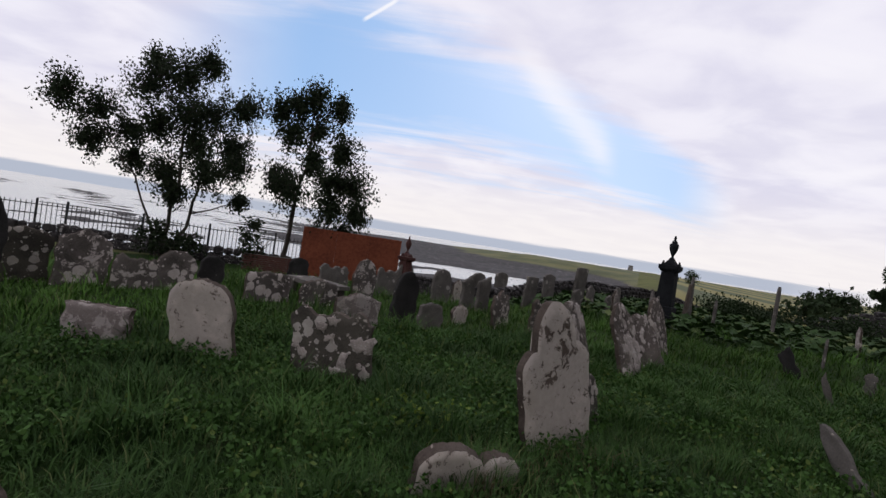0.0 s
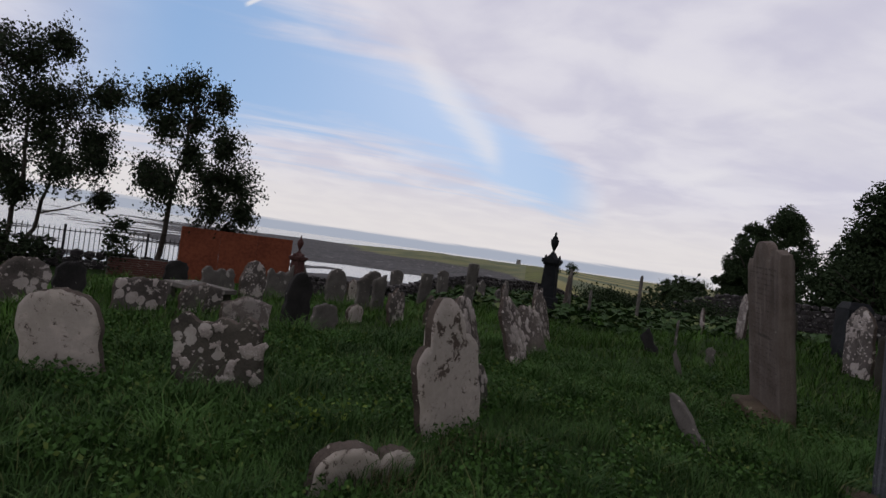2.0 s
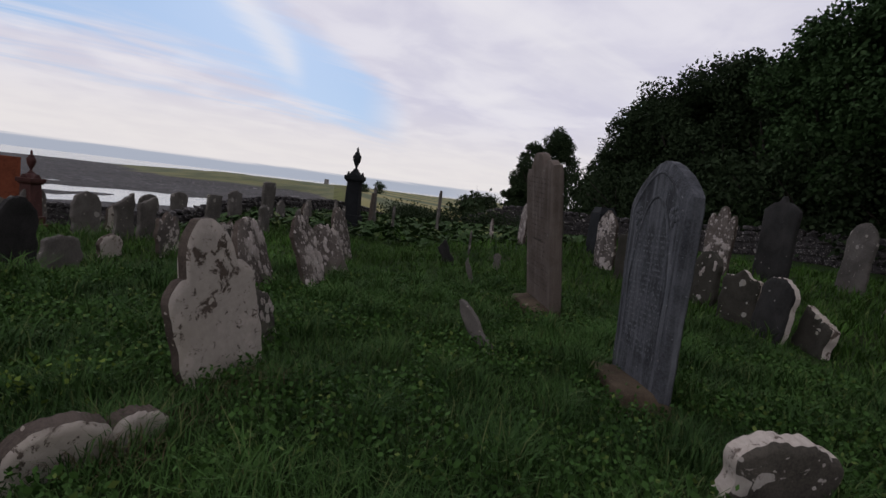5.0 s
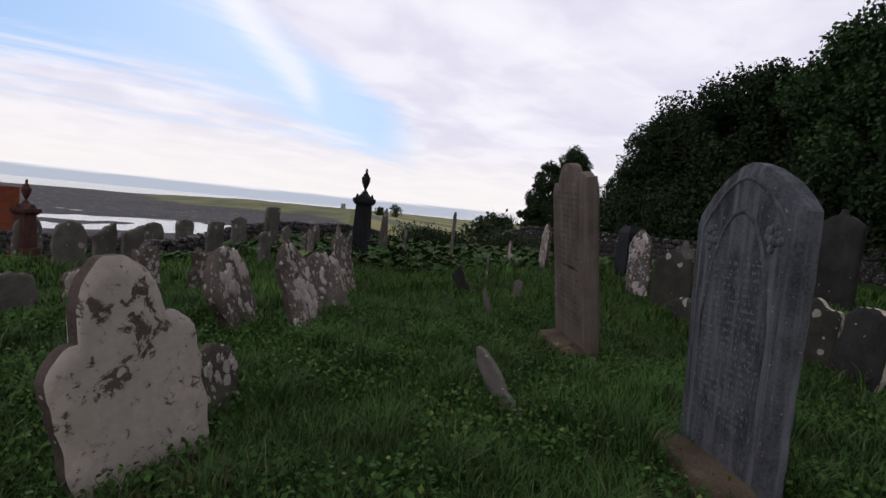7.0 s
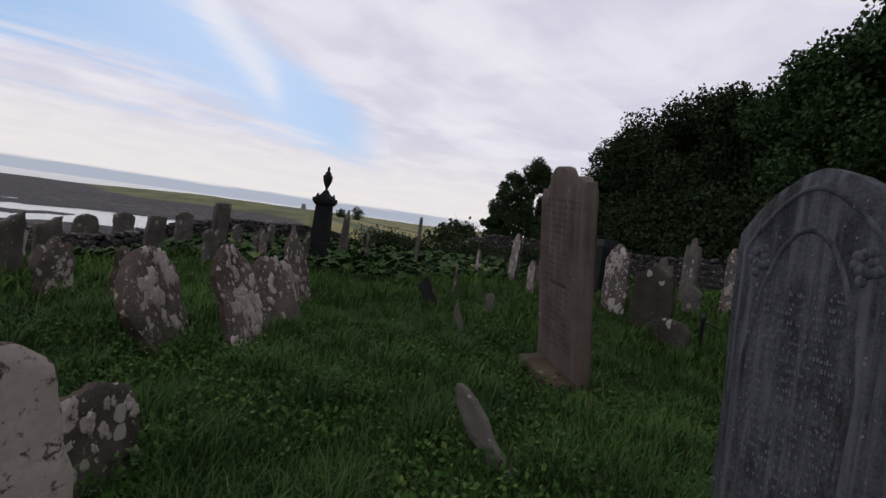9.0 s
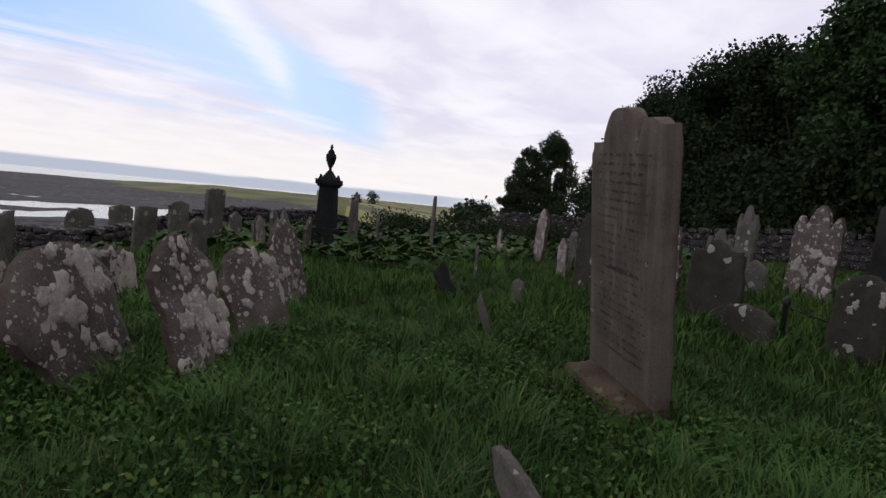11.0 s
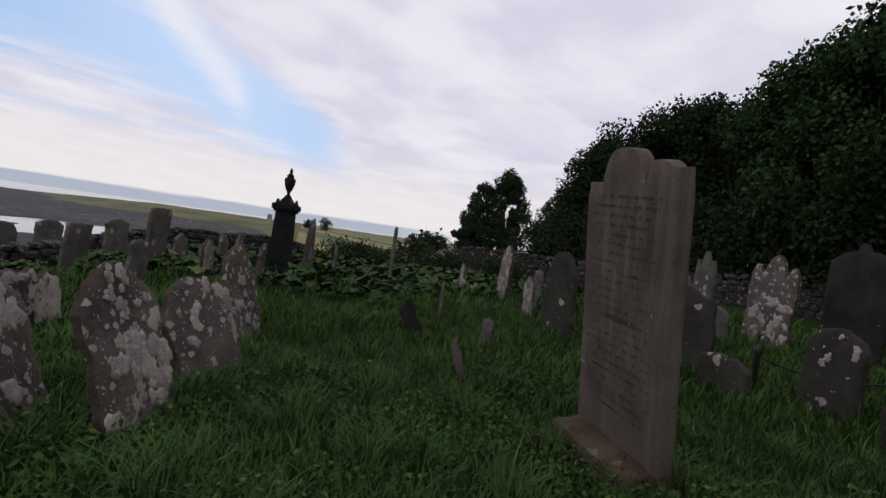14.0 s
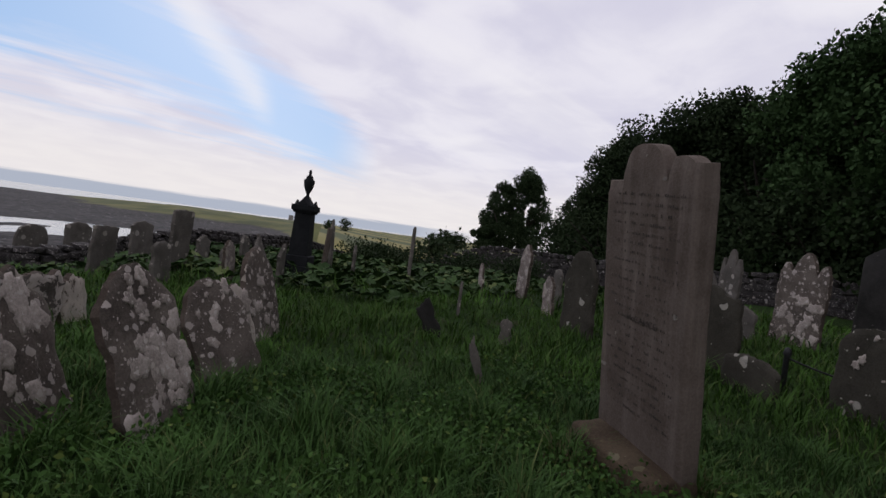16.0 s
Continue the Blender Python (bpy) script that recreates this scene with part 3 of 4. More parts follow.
# small stones and stumps in the open grass
headstone(4.39, 4.54, 88, 0.17, 0.58, 0.06, gothic, M_GREY, "narrow grey marker leaning sideways in the grass", 46, -5, 0.01, name="grave_marker")
headstone(7.4, 9.3, -45, 0.22, 0.55, 0.06, slanted, M_SLATE, "dark leaning marker in long grass", -26, 0, name="grave_marker")
headstone(8.1, 8.6, -40, 0.16, 0.36, 0.06, round_top, M_GREY, "small round-topped marker in long grass", -3, 0, name="grave_marker")
headstone(6.5, 7.4, -45, 0.08, 0.46, 0.04, slanted, M_GREY, "thin leaning marker in long grass", -20, 0, name="grave_marker")
headstone(11.0, 12.2, 60, 0.36, 0.72, 0.06, gable, M_PALE, "small white-faced headstone leaning in tall leaves", 12, 0, name="grave_marker")
headstone(8.6, 10.2, 50, 0.12, 0.6, 0.05, round_top, M_GREY, "thin grey marker among broad leaves", 2, 0, name="grave_marker")
headstone(11.3, 15.55, 52, 0.40, 1.62, 0.10, round_top, M_GREY, "tall narrow grey slab rising from broad leaves", 2, 0)
headstone(9.1, 14.9, 52, 0.16, 0.9, 0.08, gable, M_GREY, "thin slab among broad leaves", 0, 0)
headstone(11.29, 11.22, 66, 0.48, 1.20, 0.10, gothic, M_PALE, "narrow headstone with white lichen", -6, 0)
headstone(9.56, 8.50, 76, 0.68, 1.30, 0.10, full_round, M_SHADED, "dark slate headstone with a rounded top", 2, 0)
headstone(10.3, 9.66, 62, 0.42, 0.72, 0.08, gothic, M_PALE, "pale leaning headstone beside a dark one", 7, 0)
headstone(11.2, 10.2, 62, 0.36, 0.75, 0.08, round_top, M_GREY, "grey headstone before the boundary wall", 0, 0)

# the crowded rows under the wood
WHITESPOT = headstone(10.48, 7.76, 78, 0.59, 1.28, 0.09, gothic, M_SPOT, "grey headstone with large white lichen spots", 2, 0)
headstone(9.83, 6.66, 80, 0.76, 1.06, 0.09, ogee, M_SHADED, "dark slate headstone with a curved top", 2, 0)
headstone(11.2, 7.3, 70, 0.5, 1.05, 0.09, three_lobes, M_GREY, "grey headstone with a lobed top", 0, 0)
headstone(11.9, 7.0, 70, 0.4, 0.55, 0.08, gable, M_GREY, "small grey gabled headstone in the row", 0, 0)
LOBED = headstone(12.89, 6.56, 62, 0.90, 1.55, 0.10, three_lobes, M_MOTTLED, "tall three-lobed headstone splashed with white lichen", -3, 0)
headstone(13.0, 5.45, 55, 1.05, 1.85, 0.10, swept, M_SLATE, "large dark slate headstone with a knobbed top", -2, 0, 0.006)
headstone(13.6, 7.9, 62, 0.5, 1.5, 0.09, three_lobes, M_GREY, "grey lobed headstone under the trees", 0, 0)
headstone(14.3, 4.4, 62, 0.62, 1.5, 0.09, round_top, M_GREY, "pale worn headstone under the trees", -4, 0)
headstone(13.9, 3.4, 62, 0.60, 1.35, 0.09, gothic, M_GREY, "pointed grey headstone under the trees", 2, 0)
DARKROUND = headstone(9.47, 5.05, 60, 0.62, 0.92, 0.10, round_top, M_SHADED, "dark round-topped headstone with a few lichen spots", -3, 0)
headstone(8.94, 4.28, 76, 0.60, 0.76, 0.10, ogee, M_SHADED, "dark headstone with a pale lichened edge", -2, 0, rim=True)
headstone(8.55, 3.72, 56, 0.62, 0.82, 0.10, round_top, M_SLATE, "dark rounded headstone with a pale rim", -8, 3, rim=True)
headstone(8.52, 3.22, 50, 0.56, 0.50, 0.14, slanted, M_SHADED, "low dark slab slanting into the grass", -10, 6, rim=True)
headstone(9.2, 5.97, 62, 0.72, 0.40, 0.10, round_top, M_SHADED, "low dark rounded stone half sunk in the grass", -3, 0)
headstone(11.3, 2.9, 62, 0.66, 0.62, 0.10, round_top, M_SPOT, "low lichened headstone in the grass", -6, 0)
headstone(10.8, 1.6, 62, 0.84, 0.88, 0.10, round_top, M_SPOT, "round-topped headstone with an arched panel", -2, 0)
headstone(11.6, 0.9, 62, 0.7, 0.9, 0.10, round_top, M_GREY, "grey round-topped headstone in the grass", -2, 0)


def lichen(parent, w, h, top, t, side, count, size, seed, low=0.1, high=0.9, drift=0.0, narrow=0.0):
    """Crusts of pale lichen, each a thin uneven patch on one face of a slab. drift: how far they gather to one edge."""
    rng = np.random.RandomState(seed)
    taken = []
    for _ in range(count * 12):
        if len(taken) >= count:
            break
        r = size * rng.uniform(0.35, 1.25)
        v = rng.uniform(low, high)
        u = float(np.clip(rng.normal(drift * (1 - v), 0.5), -0.86, 0.86))
        x, z = u * w / 2 * (1 - narrow * (1 - v)), v * h * float(top(np.array(u)))
        if abs(x) + r * 0.7 > w / 2 * (1 - narrow * (1 - v)) or z + r * 0.8 > h * float(top(np.array(u))):
            continue
        if any(math.hypot(x - a, z - b) < 0.5 * (r + c) for a, b, c in taken):
            continue
        taken.append((x, z, r))
        ph = rng.uniform(0, 6.28, 3)
        ragged = 1 + 0.11 * rng.normal(size=18)
        stretch = rng.uniform(0.85, 1.4)
        verts, faces = [(x, side * (t / 2 + 0.007), z)], []
        for ring, lift in ((0.55, 0.0065), (0.93, 0.005), (1.0, -0.006)):
            for i in range(18):
                a = 2 * math.pi * i / 18
                rr = r * ring * ragged[i] * (1 + 0.24 * math.sin(2 * a + ph[0]) + 0.16 * math.sin(5 * a + ph[1]))
                verts.append((x + rr * math.cos(a), side * (t / 2 + lift + 0.001 * math.sin(3 * a + ph[2])), z + rr * stretch * math.sin(a)))
        faces += [(0, 1 + i, 1 + (i + 1) % 18) for i in range(18)]
        for q in (0, 18):
            faces += [(1 + q + i, 19 + q + i, 19 + q + (i + 1) % 18, 1 + q + (i + 1) % 18) for i in range(18)]
        if side > 0:
            faces = [f[::-1] for f in faces]
        part("lichen_patch", mesh_of("lichen_patch", verts, faces, M_LICHEN, True), parent, "pale pinkish lichen crust")


lichen(SPOTTED, 0.64, 1.02, gothic, 0.08, -1, 16, 0.052, 1, 0.45, 0.95)
lichen(SPOTTED, 0.64, 1.02, gothic, 0.08, -1, 14, 0.10, 2, 0.12, 0.55, 0.35)
lichen(LEANING, 0.92, 0.93, full_round, 0.10, -1, 9, 0.095, 3, 0.15, 0.95, 0.0, 0.4)
lichen(LEANING, 0.92, 0.93, full_round, 0.10, -1, 9, 0.05, 4, 0.5, 0.95, 0.5, 0.4)
lichen(SPLIT, 0.50, 0.72, full_round, 0.07, -1, 8, 0.12, 5, 0.3, 0.85)
lichen(ROUND, 0.66, 0.84, full_round, 0.08, -1, 9, 0.045, 6, 0.3, 0.95, -0.6)
lichen(POINTED, 0.74, 1.02, gothic, 0.09, -1, 14, 0.06, 7, 0.1, 0.7, 0.4)
lichen(SCROLL, 0.76, 0.70, scrolled, 0.10, -1, 15, 0.04, 8, 0.1, 0.9, 0.1)
lichen(SCROLL, 0.76, 0.70, scrolled, 0.10, -1, 2, 0.08, 9, 0.55, 0.75, 1.4)
lichen(SMALL, 0.50, 0.46, round_top, 0.09, -1, 9, 0.035, 10, 0.2, 0.95, 0.3)
lichen(DARKROUND, 0.62, 0.92, round_top, 0.10, 1, 8, 0.04, 11, 0.15, 0.95, -0.8)
lichen(WHITESPOT, 0.59, 1.28, gothic, 0.09, 1, 12, 0.07, 12, 0.6, 0.95)
lichen(LOBED, 0.90, 1.55, three_lobes, 0.10, 1, 16, 0.085, 13, 0.08, 0.55, -0.3)

# the far rows towards the sea: x, y, breadth, height, outline, stone, lean
FAR = [
    (-4.3, 6.2, 0.80, 1.36, full_round, M_SLATE, 2, "dark slate headstone with a rounded top"),
    (-4.6, 7.4, 0.62, 0.74, segment, M_DARKSPOT, 3, "dark lichened headstone in the grass"),
    (-4.06, 7.82, 0.66, 0.80, gable, M_SPOT, 4, "grey headstone mottled with lichen, worn top"),
    (-3.49, 8.12, 0.62, 0.52, scrolled, M_SPOT, 6, "low headstone mottled with pale lichen"),
    (-3.06, 8.44, 0.56, 0.62, round_top, M_SPOT, 3, "round-topped headstone with yellowish lichen"),
    (-2.85, 9.2, 0.42, 0.54, round_top, M_SLATE, 2, "small dark rounded headstone"),
    (-1.71, 8.75, 0.76, 0.48, segment, M_SPOT, 2, "low broad headstone with pale lichen spots"),
    (-0.97, 9.06, 0.70, 0.46, gable, M_SPOT, 3, "low lichened headstone in the grass"),
    (-1.19, 11.2, 0.76, 0.60, scrolled, M_GREY, 2, "grey headstone with a worn top"),
    (-0.45, 10.6, 0.56, 0.80, full_round, M_SPOT, 2, "round-topped headstone with lichen"),
    (-0.05, 11.6, 0.70, 0.66, scrolled, M_GREY, 0, "brown-grey headstone with a broken top"),
    (0.50, 8.72, 0.50, 0.84, full_round, M_SLATE, 1, "dark slate round-topped headstone"),
    (1.12, 11.9, 0.58, 0.78, round_top, M_GREY, 0, "grey weathered headstone in leafy ground"),
    (1.45, 12.2, 0.30, 0.62, gable, M_CRUST, 3, "small pale broken headstone"),
    (1.67, 11.0, 0.38, 0.84, slanted, M_GREY, -4, "brown-grey weathered slab with a slanted top"),
    (2.0, 11.3, 0.38, 0.82, slanted, M_GREY, 5, "brown-grey weathered slab with a slanted top"),
    (0.96, 8.5, 0.50, 0.42, round_top, M_GREY, 3, "low dull headstone in the grass"),
    (1.45, 9.5, 0.44, 0.33, full_round, M_CRUST, 3, "low white-lichened rounded stone"),
    (2.22, 9.7, 0.46, 0.68, three_lobes, M_SPOT, -2, "lichen-spotted headstone with a lobed top"),
    (2.97, 9.9, 0.70, 0.62, scrolled, M_SPOT, 5, "headstone with thick white lichen"),
    (3.35, 10.3, 0.36, 0.5, gable, M_CRUST, -8, "small pale headstone leaning over"),
    (3.45, 13.7, 0.56, 0.85, flat_top, M_GREY, 2, "plain grey weathered upright slab"),
    (4.6, 13.2, 0.5, 0.7, segment, M_GREY, 0, "grey headstone on a block"),
    (5.1, 15.0, 0.62, 1.25, flat_top, M_GREY, 1, "tall flat-topped grey slab"),
    (4.4, 15.6, 0.7, 0.9, segment, M_GREY, 0, "grey headstone by the wall"),
    (5.9, 14.0, 0.4, 0.8, gable, M_PALE, -5, "pale leaning headstone among leaves"),
    (6.2, 15.4, 0.5, 0.55, full_round, M_GREY, 0, "small grey rounded headstone"),
    (2.86, 15.2, 0.7, 0.75, segment, M_GREY, 3, "grey headstone by the wall"),
    (2.1, 14.2, 0.6, 0.7, round_top, M_GREY, 0, "grey headstone by the wall"),
    (6.6, 13.2, 0.3, 0.85, slanted, M_GREY, -14, "thin grey slab leaning over"),
    (6.0, 16.6, 0.55, 0.7, gable, M_GREY, 6, "grey headstone by the wall"),
    (7.2, 17.4, 0.5, 0.75, round_top, M_GREY, -3, "grey headstone by the wall"),
    (9.0, 16.4, 0.26, 1.25, flat_top, M_SAND, 4, "narrow brown slab beside a black monument"),
    (9.6, 17.2, 0.30, 1.5, gable, M_GREY, 2, "narrow grey slab by the monument"),
    (0.2, 12.9, 0.5, 0.8, round_top, M_GREY, 0, "grey round-topped headstone in the grass"),
    (-2.2, 12.0, 0.5, 0.6, round_top, M_SLATE, 0, "dark headstone by the fence"),
]
for x, y, w, h, top, mat, lean, label in FAR:
    f = 1.0
    for _ in range(8):
        f = 0.5 * f + 0.5 * (1.47 - gz(0.9 + (x - 0.9) * f, 0.86 + (y - 0.86) * f)) / 1.47
    x, y, w, h = 0.9 + (x - 0.9) * f, 0.86 + (y - 0.86) * f, w * f, h * f
    headstone(x, y, 48 + 4 * math.sin(x * 3 + y), w, h, 0.09, top, mat, label, lean, 3 * math.sin(5 * x), 0.014, group="headstones towards the sea")


# ---- monuments ----
def urn_monument(x, y, turn, height, mat, label, slim=0.8):
    """A tapered pedestal on steps with a moulded cap and an urn."""
    root = new("urn_monument")
    root.matrix_basis = pose(x, y, gz(x, y) - 0.05, 0, 0, turn)
    s = height / 2.8
    root.scale = (slim, slim, 1.0)
    bm = bmesh.new()
    block(bm, (0.95 * s, 0.95 * s, 0.28 * s), (0, 0, 0), 0.02)
    part("step", bm_mesh("step", bm, mat), root)
    bm = bmesh.new()
    block(bm, (0.76 * s, 0.76 * s, 0.26 * s), (0, 0, 0.28 * s), 0.02)
    part("base", bm_mesh("base", bm, mat), root)
    bm = bmesh.new()
    block(bm, (0.60 * s, 0.60 * s, 1.10 * s), (0, 0, 0.54 * s), 0.012, 0.86)
    part("shaft", bm_mesh("shaft", bm, mat), root)
    bm = bmesh.new()
    block(bm, (0.60 * s, 0.60 * s, 0.07 * s), (0, 0, 1.64 * s), 0.015, 1.12)
    block(bm, (0.74 * s, 0.74 * s, 0.14 * s), (0, 0, 1.71 * s), 0.02)
    for a in range(4):
        c = math.pi / 2 * a
        block(bm, (0.40 * s, 0.09 * s, 0.13 * s), (0.30 * s * math.cos(c), 0.30 * s * math.sin(c), 1.85 * s), 0.03, 0.3, 90 + math.degrees(c))
    block(bm, (0.50 * s, 0.50 * s, 0.17 * s), (0, 0, 1.85 * s), 0.02, 0.45)
    part("cap", bm_mesh("cap", bm, mat), root)
    bm = bmesh.new()
    urn = [(0.12, 2.0), (0.12, 2.05), (0.05, 2.1), (0.05, 2.16), (0.10, 2.24), (0.155, 2.36), (0.175, 2.46), (0.165, 2.52), (0.10, 2.56), (0.12, 2.58), (0.08, 2.63), (0.04, 2.66), (0.055, 2.71), (0.035, 2.77), (0.008, 2.80)]
    lathe(bm, [(r * s, z * s) for r, z in urn])
    part("urn", bm_mesh("urn", bm, mat, True), root)
    return tagged(root, label, "monument")


urn_monument(8.1, 15.9, 50, 2.72, M_BLACK, "black granite pedestal monument topped by an urn")
urn_monument(-0.16, 18.0, 50, 2.16, M_RED, "red granite pedestal monument topped by a grey urn")

# table tomb among the far stones
tomb = new("table_tomb")
tomb.matrix_basis = pose(-1.2, 9.9, gz(-1.2, 9.9), 0, 0, 48)
bm = bmesh.new()
block(bm, (0.6, 1.2, 0.08), (0, 0, 0.24), 0.015)
part("ledger", bm_mesh("ledger", bm, M_GREY), tomb)
for sx in (-0.2, 0.2):
    for sy in (-0.45, 0.45):
        bm = bmesh.new()
        block(bm, (0.12, 0.12, 0.318), (sx, sy, -0.08), 0.012)
        part("support", bm_mesh("support", bm, M_GREY), tomb)
tagged(tomb, "low grey table tomb with a flat slab on short supports", "tomb")

dark = new("pedestal_tomb")
dark.matrix_basis = pose(12.3, 9.3, gz(12.3, 9.3), 0, 0, 62)
bm = bmesh.new()
block(bm, (0.62, 0.5, 1.1), (0, 0, -0.05), 0.015, 0.92)
part("shaft", bm_mesh("shaft", bm, M_BLACK), dark)
bm = bmesh.new()
block(bm, (0.56, 0.48, 0.16), (0, 0, 1.054), 0.01, 0.7)
part("cap", bm_mesh("cap", bm, M_BLACK), dark)
tagged(dark, "dark polished granite pedestal before the boundary wall", "tomb")


# ---- boundary walls, fence and steel panel ----
def rubble_wall(name, points, height, thick, size, label, mat=M_ROCK, cope=True, limit=290):
    """A dry wall: a core with uneven stones laid proud on its faces, each stone a part."""
    rng = np.random.RandomState(len(name) + 5)
    core, faces = [], []
    for (x0, y0), (x1, y1) in zip(points, points[1:]):
        along = Vector((x1 - x0, y1 - y0, 0))
        steps = max(2, int(along.length / 1.5))
        across = Vector((-along.y, along.x, 0)).normalized() * (thick / 2 - 0.05)
        k0 = len(core)
        for i in range(steps + 1):
            p = Vector((x0, y0, 0)) + along * (i / steps)
            z = gz(p.x, p.y)
            for s, dz in ((-1, -0.5), (-1, height - 0.08), (1, height - 0.08), (1, -0.5)):
                core.append((p.x + s * across.x, p.y + s * across.y, z + dz))
        for i in range(steps):
            a = k0 + 4 * i
            faces += [(a + q, a + (q + 1) % 4, a + 4 + (q + 1) % 4, a + 4 + q) for q in range(4)]
        faces += [(k0, k0 + 1, k0 + 2, k0 + 3), (k0 + 4 * steps + 3, k0 + 4 * steps + 2, k0 + 4 * steps + 1, k0 + 4 * steps)]
    wall = tagged(new(name, mesh_of(name, core, faces, mat)), label, "stone wall", kind="structure")
    shapes = []
    for q in range(6):
        bm = bmesh.new()
        bmesh.ops.create_icosphere(bm, subdivisions=1, radius=0.5)
        for v in bm.verts:
            v.co = Vector((math.copysign(abs(v.co.x * 2) ** 0.6 / 2, v.co.x), math.copysign(abs(v.co.y * 2) ** 0.6 / 2, v.co.y), math.copysign(abs(v.co.z * 2) ** 0.6 / 2, v.co.z)))
            v.co *= 1 + rng.uniform(-0.14, 0.14)
        shapes.append(bm_mesh("wall_stone", bm, mat))
    made = []
    for (x0, y0), (x1, y1) in zip(points, points[1:]):
        along = Vector((x1 - x0, y1 - y0, 0))
        turn = math.degrees(math.atan2(along.y, along.x))
        nrm = Vector((-along.y, along.x, 0)).normalized()
        courses = max(1, int(height / (size * 0.62)))
        for c in range(courses + int(cope)):
            d = rng.uniform(0, size)
            while d < along.length:
                b = size * rng.uniform(0.7, 1.6)
                p = Vector((x0, y0, 0)) + along.normalized() * (d + b / 2)
                z = gz(p.x, p.y) + (c + 0.5) * height / courses
                hh = height / courses * rng.uniform(0.85, 1.2)
                top = c >= courses
                for s in (0,) if top else (-1, 1):
                    q = p + nrm * s * (thick / 2 - 0.1) + nrm * rng.uniform(-0.02, 0.02)
                    turn_m = Matrix.LocRotScale((q.x, q.y, z - (0.04 if top else 0)), Euler((rng.uniform(-0.15, 0.15), rng.uniform(-0.12, 0.12), radians(turn))), (b, thick * 1.02 if top else 0.26, hh))
                    made.append((int(rng.randint(6)), turn_m))
                d += b * 0.97
    hub = Vector((2.5, 3.0, 0))
    made.sort(key=lambda item: (item[1].translation - hub).length)
    for q, mt in made[:limit]:
        part("wall_stone", shapes[q], wall, m=mt)
    verts, faces = [], []
    for q, mt in made[limit:]:
        k0 = len(verts)
        verts += [mt @ v.co for v in shapes[q].vertices]
        faces += [tuple(k0 + i for i in p.vertices) for p in shapes[q].polygons]
    if faces:
        tagged(part("wall_stones", mesh_of("wall_stones", verts, faces, mat), wall), kind="stuff")
    return wall


rubble_wall("wall_shore", [(-1.0, 20.2), (3.0, 18.6), (8.0, 20.8), (14.0, 25.5), (19.5, 27.0)], 0.55, 0.5, 0.25, "low dark rubble wall between the graves and the shore")
rubble_wall("wall_east", [(19.5, 27.0), (24.5, 19.0), (26.5, 10.0), (25.0, -2.0)], 1.15, 0.5, 0.42, "grey dry-stone boundary wall below the wood")

FENCE = [(-17.0, 15.0), (-12.4, 18.3), (-7.9, 19.6), (-3.9, 20.6)]
rubble_wall("wall_fence", FENCE, 0.34, 0.34, 0.4, "low dark wall carrying iron railings", limit=60)
fence = new("iron_fence")
rail_bm = bmesh.new()
block(rail_bm, (0.022, 0.022, 1.0), (0, 0, 0), 0)
block(rail_bm, (0.03, 0.03, 0.07), (0, 0, 1.0), 0, 0.1)
picket = bm_mesh("picket", rail_bm, M_IRON)
post_bm = bmesh.new()
block(post_bm, (0.07, 0.07, 1.25), (0, 0, -0.1), 0.005)
post = bm_mesh("post", post_bm, M_IRON)
count = 0
for (x0, y0), (x1, y1) in zip(FENCE, FENCE[1:]):
    along = Vector((x1 - x0, y1 - y0, 0))
    turn = math.degrees(math.atan2(along.y, along.x))
    steps = int(along.length / 0.14)
    for i in range(steps):
        p = Vector((x0, y0, 0)) + along * (i / steps)
        z = gz(p.x, p.y) + 0.30
        part("post" if i % 17 == 0 else "picket", post if i % 17 == 0 else picket, fence, m=pose(p.x, p.y, z, 0, 0, turn))
    for hh in (0.12, 0.92):
        bm = bmesh.new()
        pts = [Vector((x0, y0, 0)) + along * (i / 4) for i in range(5)]
        for a, b in zip(pts, pts[1:]):
            za, zb = gz(a.x, a.y) + 0.3 + hh, gz(b.x, b.y) + 0.3 + hh
            ring = [bm.verts.new((q.x + s * 0.0, q.y + s * 0.015, z + dz)) for q, z in ((a, za), (b, zb)) for s, dz in ((-1, 0), (1, 0), (1, 0.03), (-1, 0.03))]
            for q in range(4):
                bm.faces.new((ring[q], ring[(q + 1) % 4], ring[4 + (q + 1) % 4], ring[4 + q]))
        part("rail", bm_mesh("rail", bm, M_IRON), fence)
tagged(fence, "black iron railings along the seaward wall", "fence")

# rusted steel screen and the low brick wall beside it
p0, p1 = Vector((-4.2, 19.1, 0)), Vector((-0.6, 20.3, 0))
turn = math.degrees(math.atan2(p1.y - p0.y, p1.x - p0.x))
screen = new("steel_screen")
screen.matrix_basis = pose(p0.x, p0.y, -0.72, 0, 0, turn)
length = (p1 - p0).length
for i in range(3):
    bm = bmesh.new()
    block(bm, (length / 3 - 0.006, 0.05, 1.82), ((i + 0.5) * length / 3, 0, 0), 0.006)
    part("steel_panel", bm_mesh("steel_panel", bm, M_RUST), screen)
tagged(screen, "rust-brown weathered steel screen beyond the graves", "screen")
bricks = new("brick_wall")
bricks.matrix_basis = pose(-6.15, 18.7, gz(-5.0, 18.5), 0, 0, turn)
shape_bm = bmesh.new()
block(shape_bm, (0.205, 0.10, 0.062), (0, 0, 0), 0.004)
brick = bm_mesh("brick", shape_bm, M_BRICK)
bm = bmesh.new()
block(bm, (2.0, 0.16, 0.66), (1.0, 0, -0.06), 0)
part("mortar", bm_mesh("mortar", bm, M_GREY), bricks)
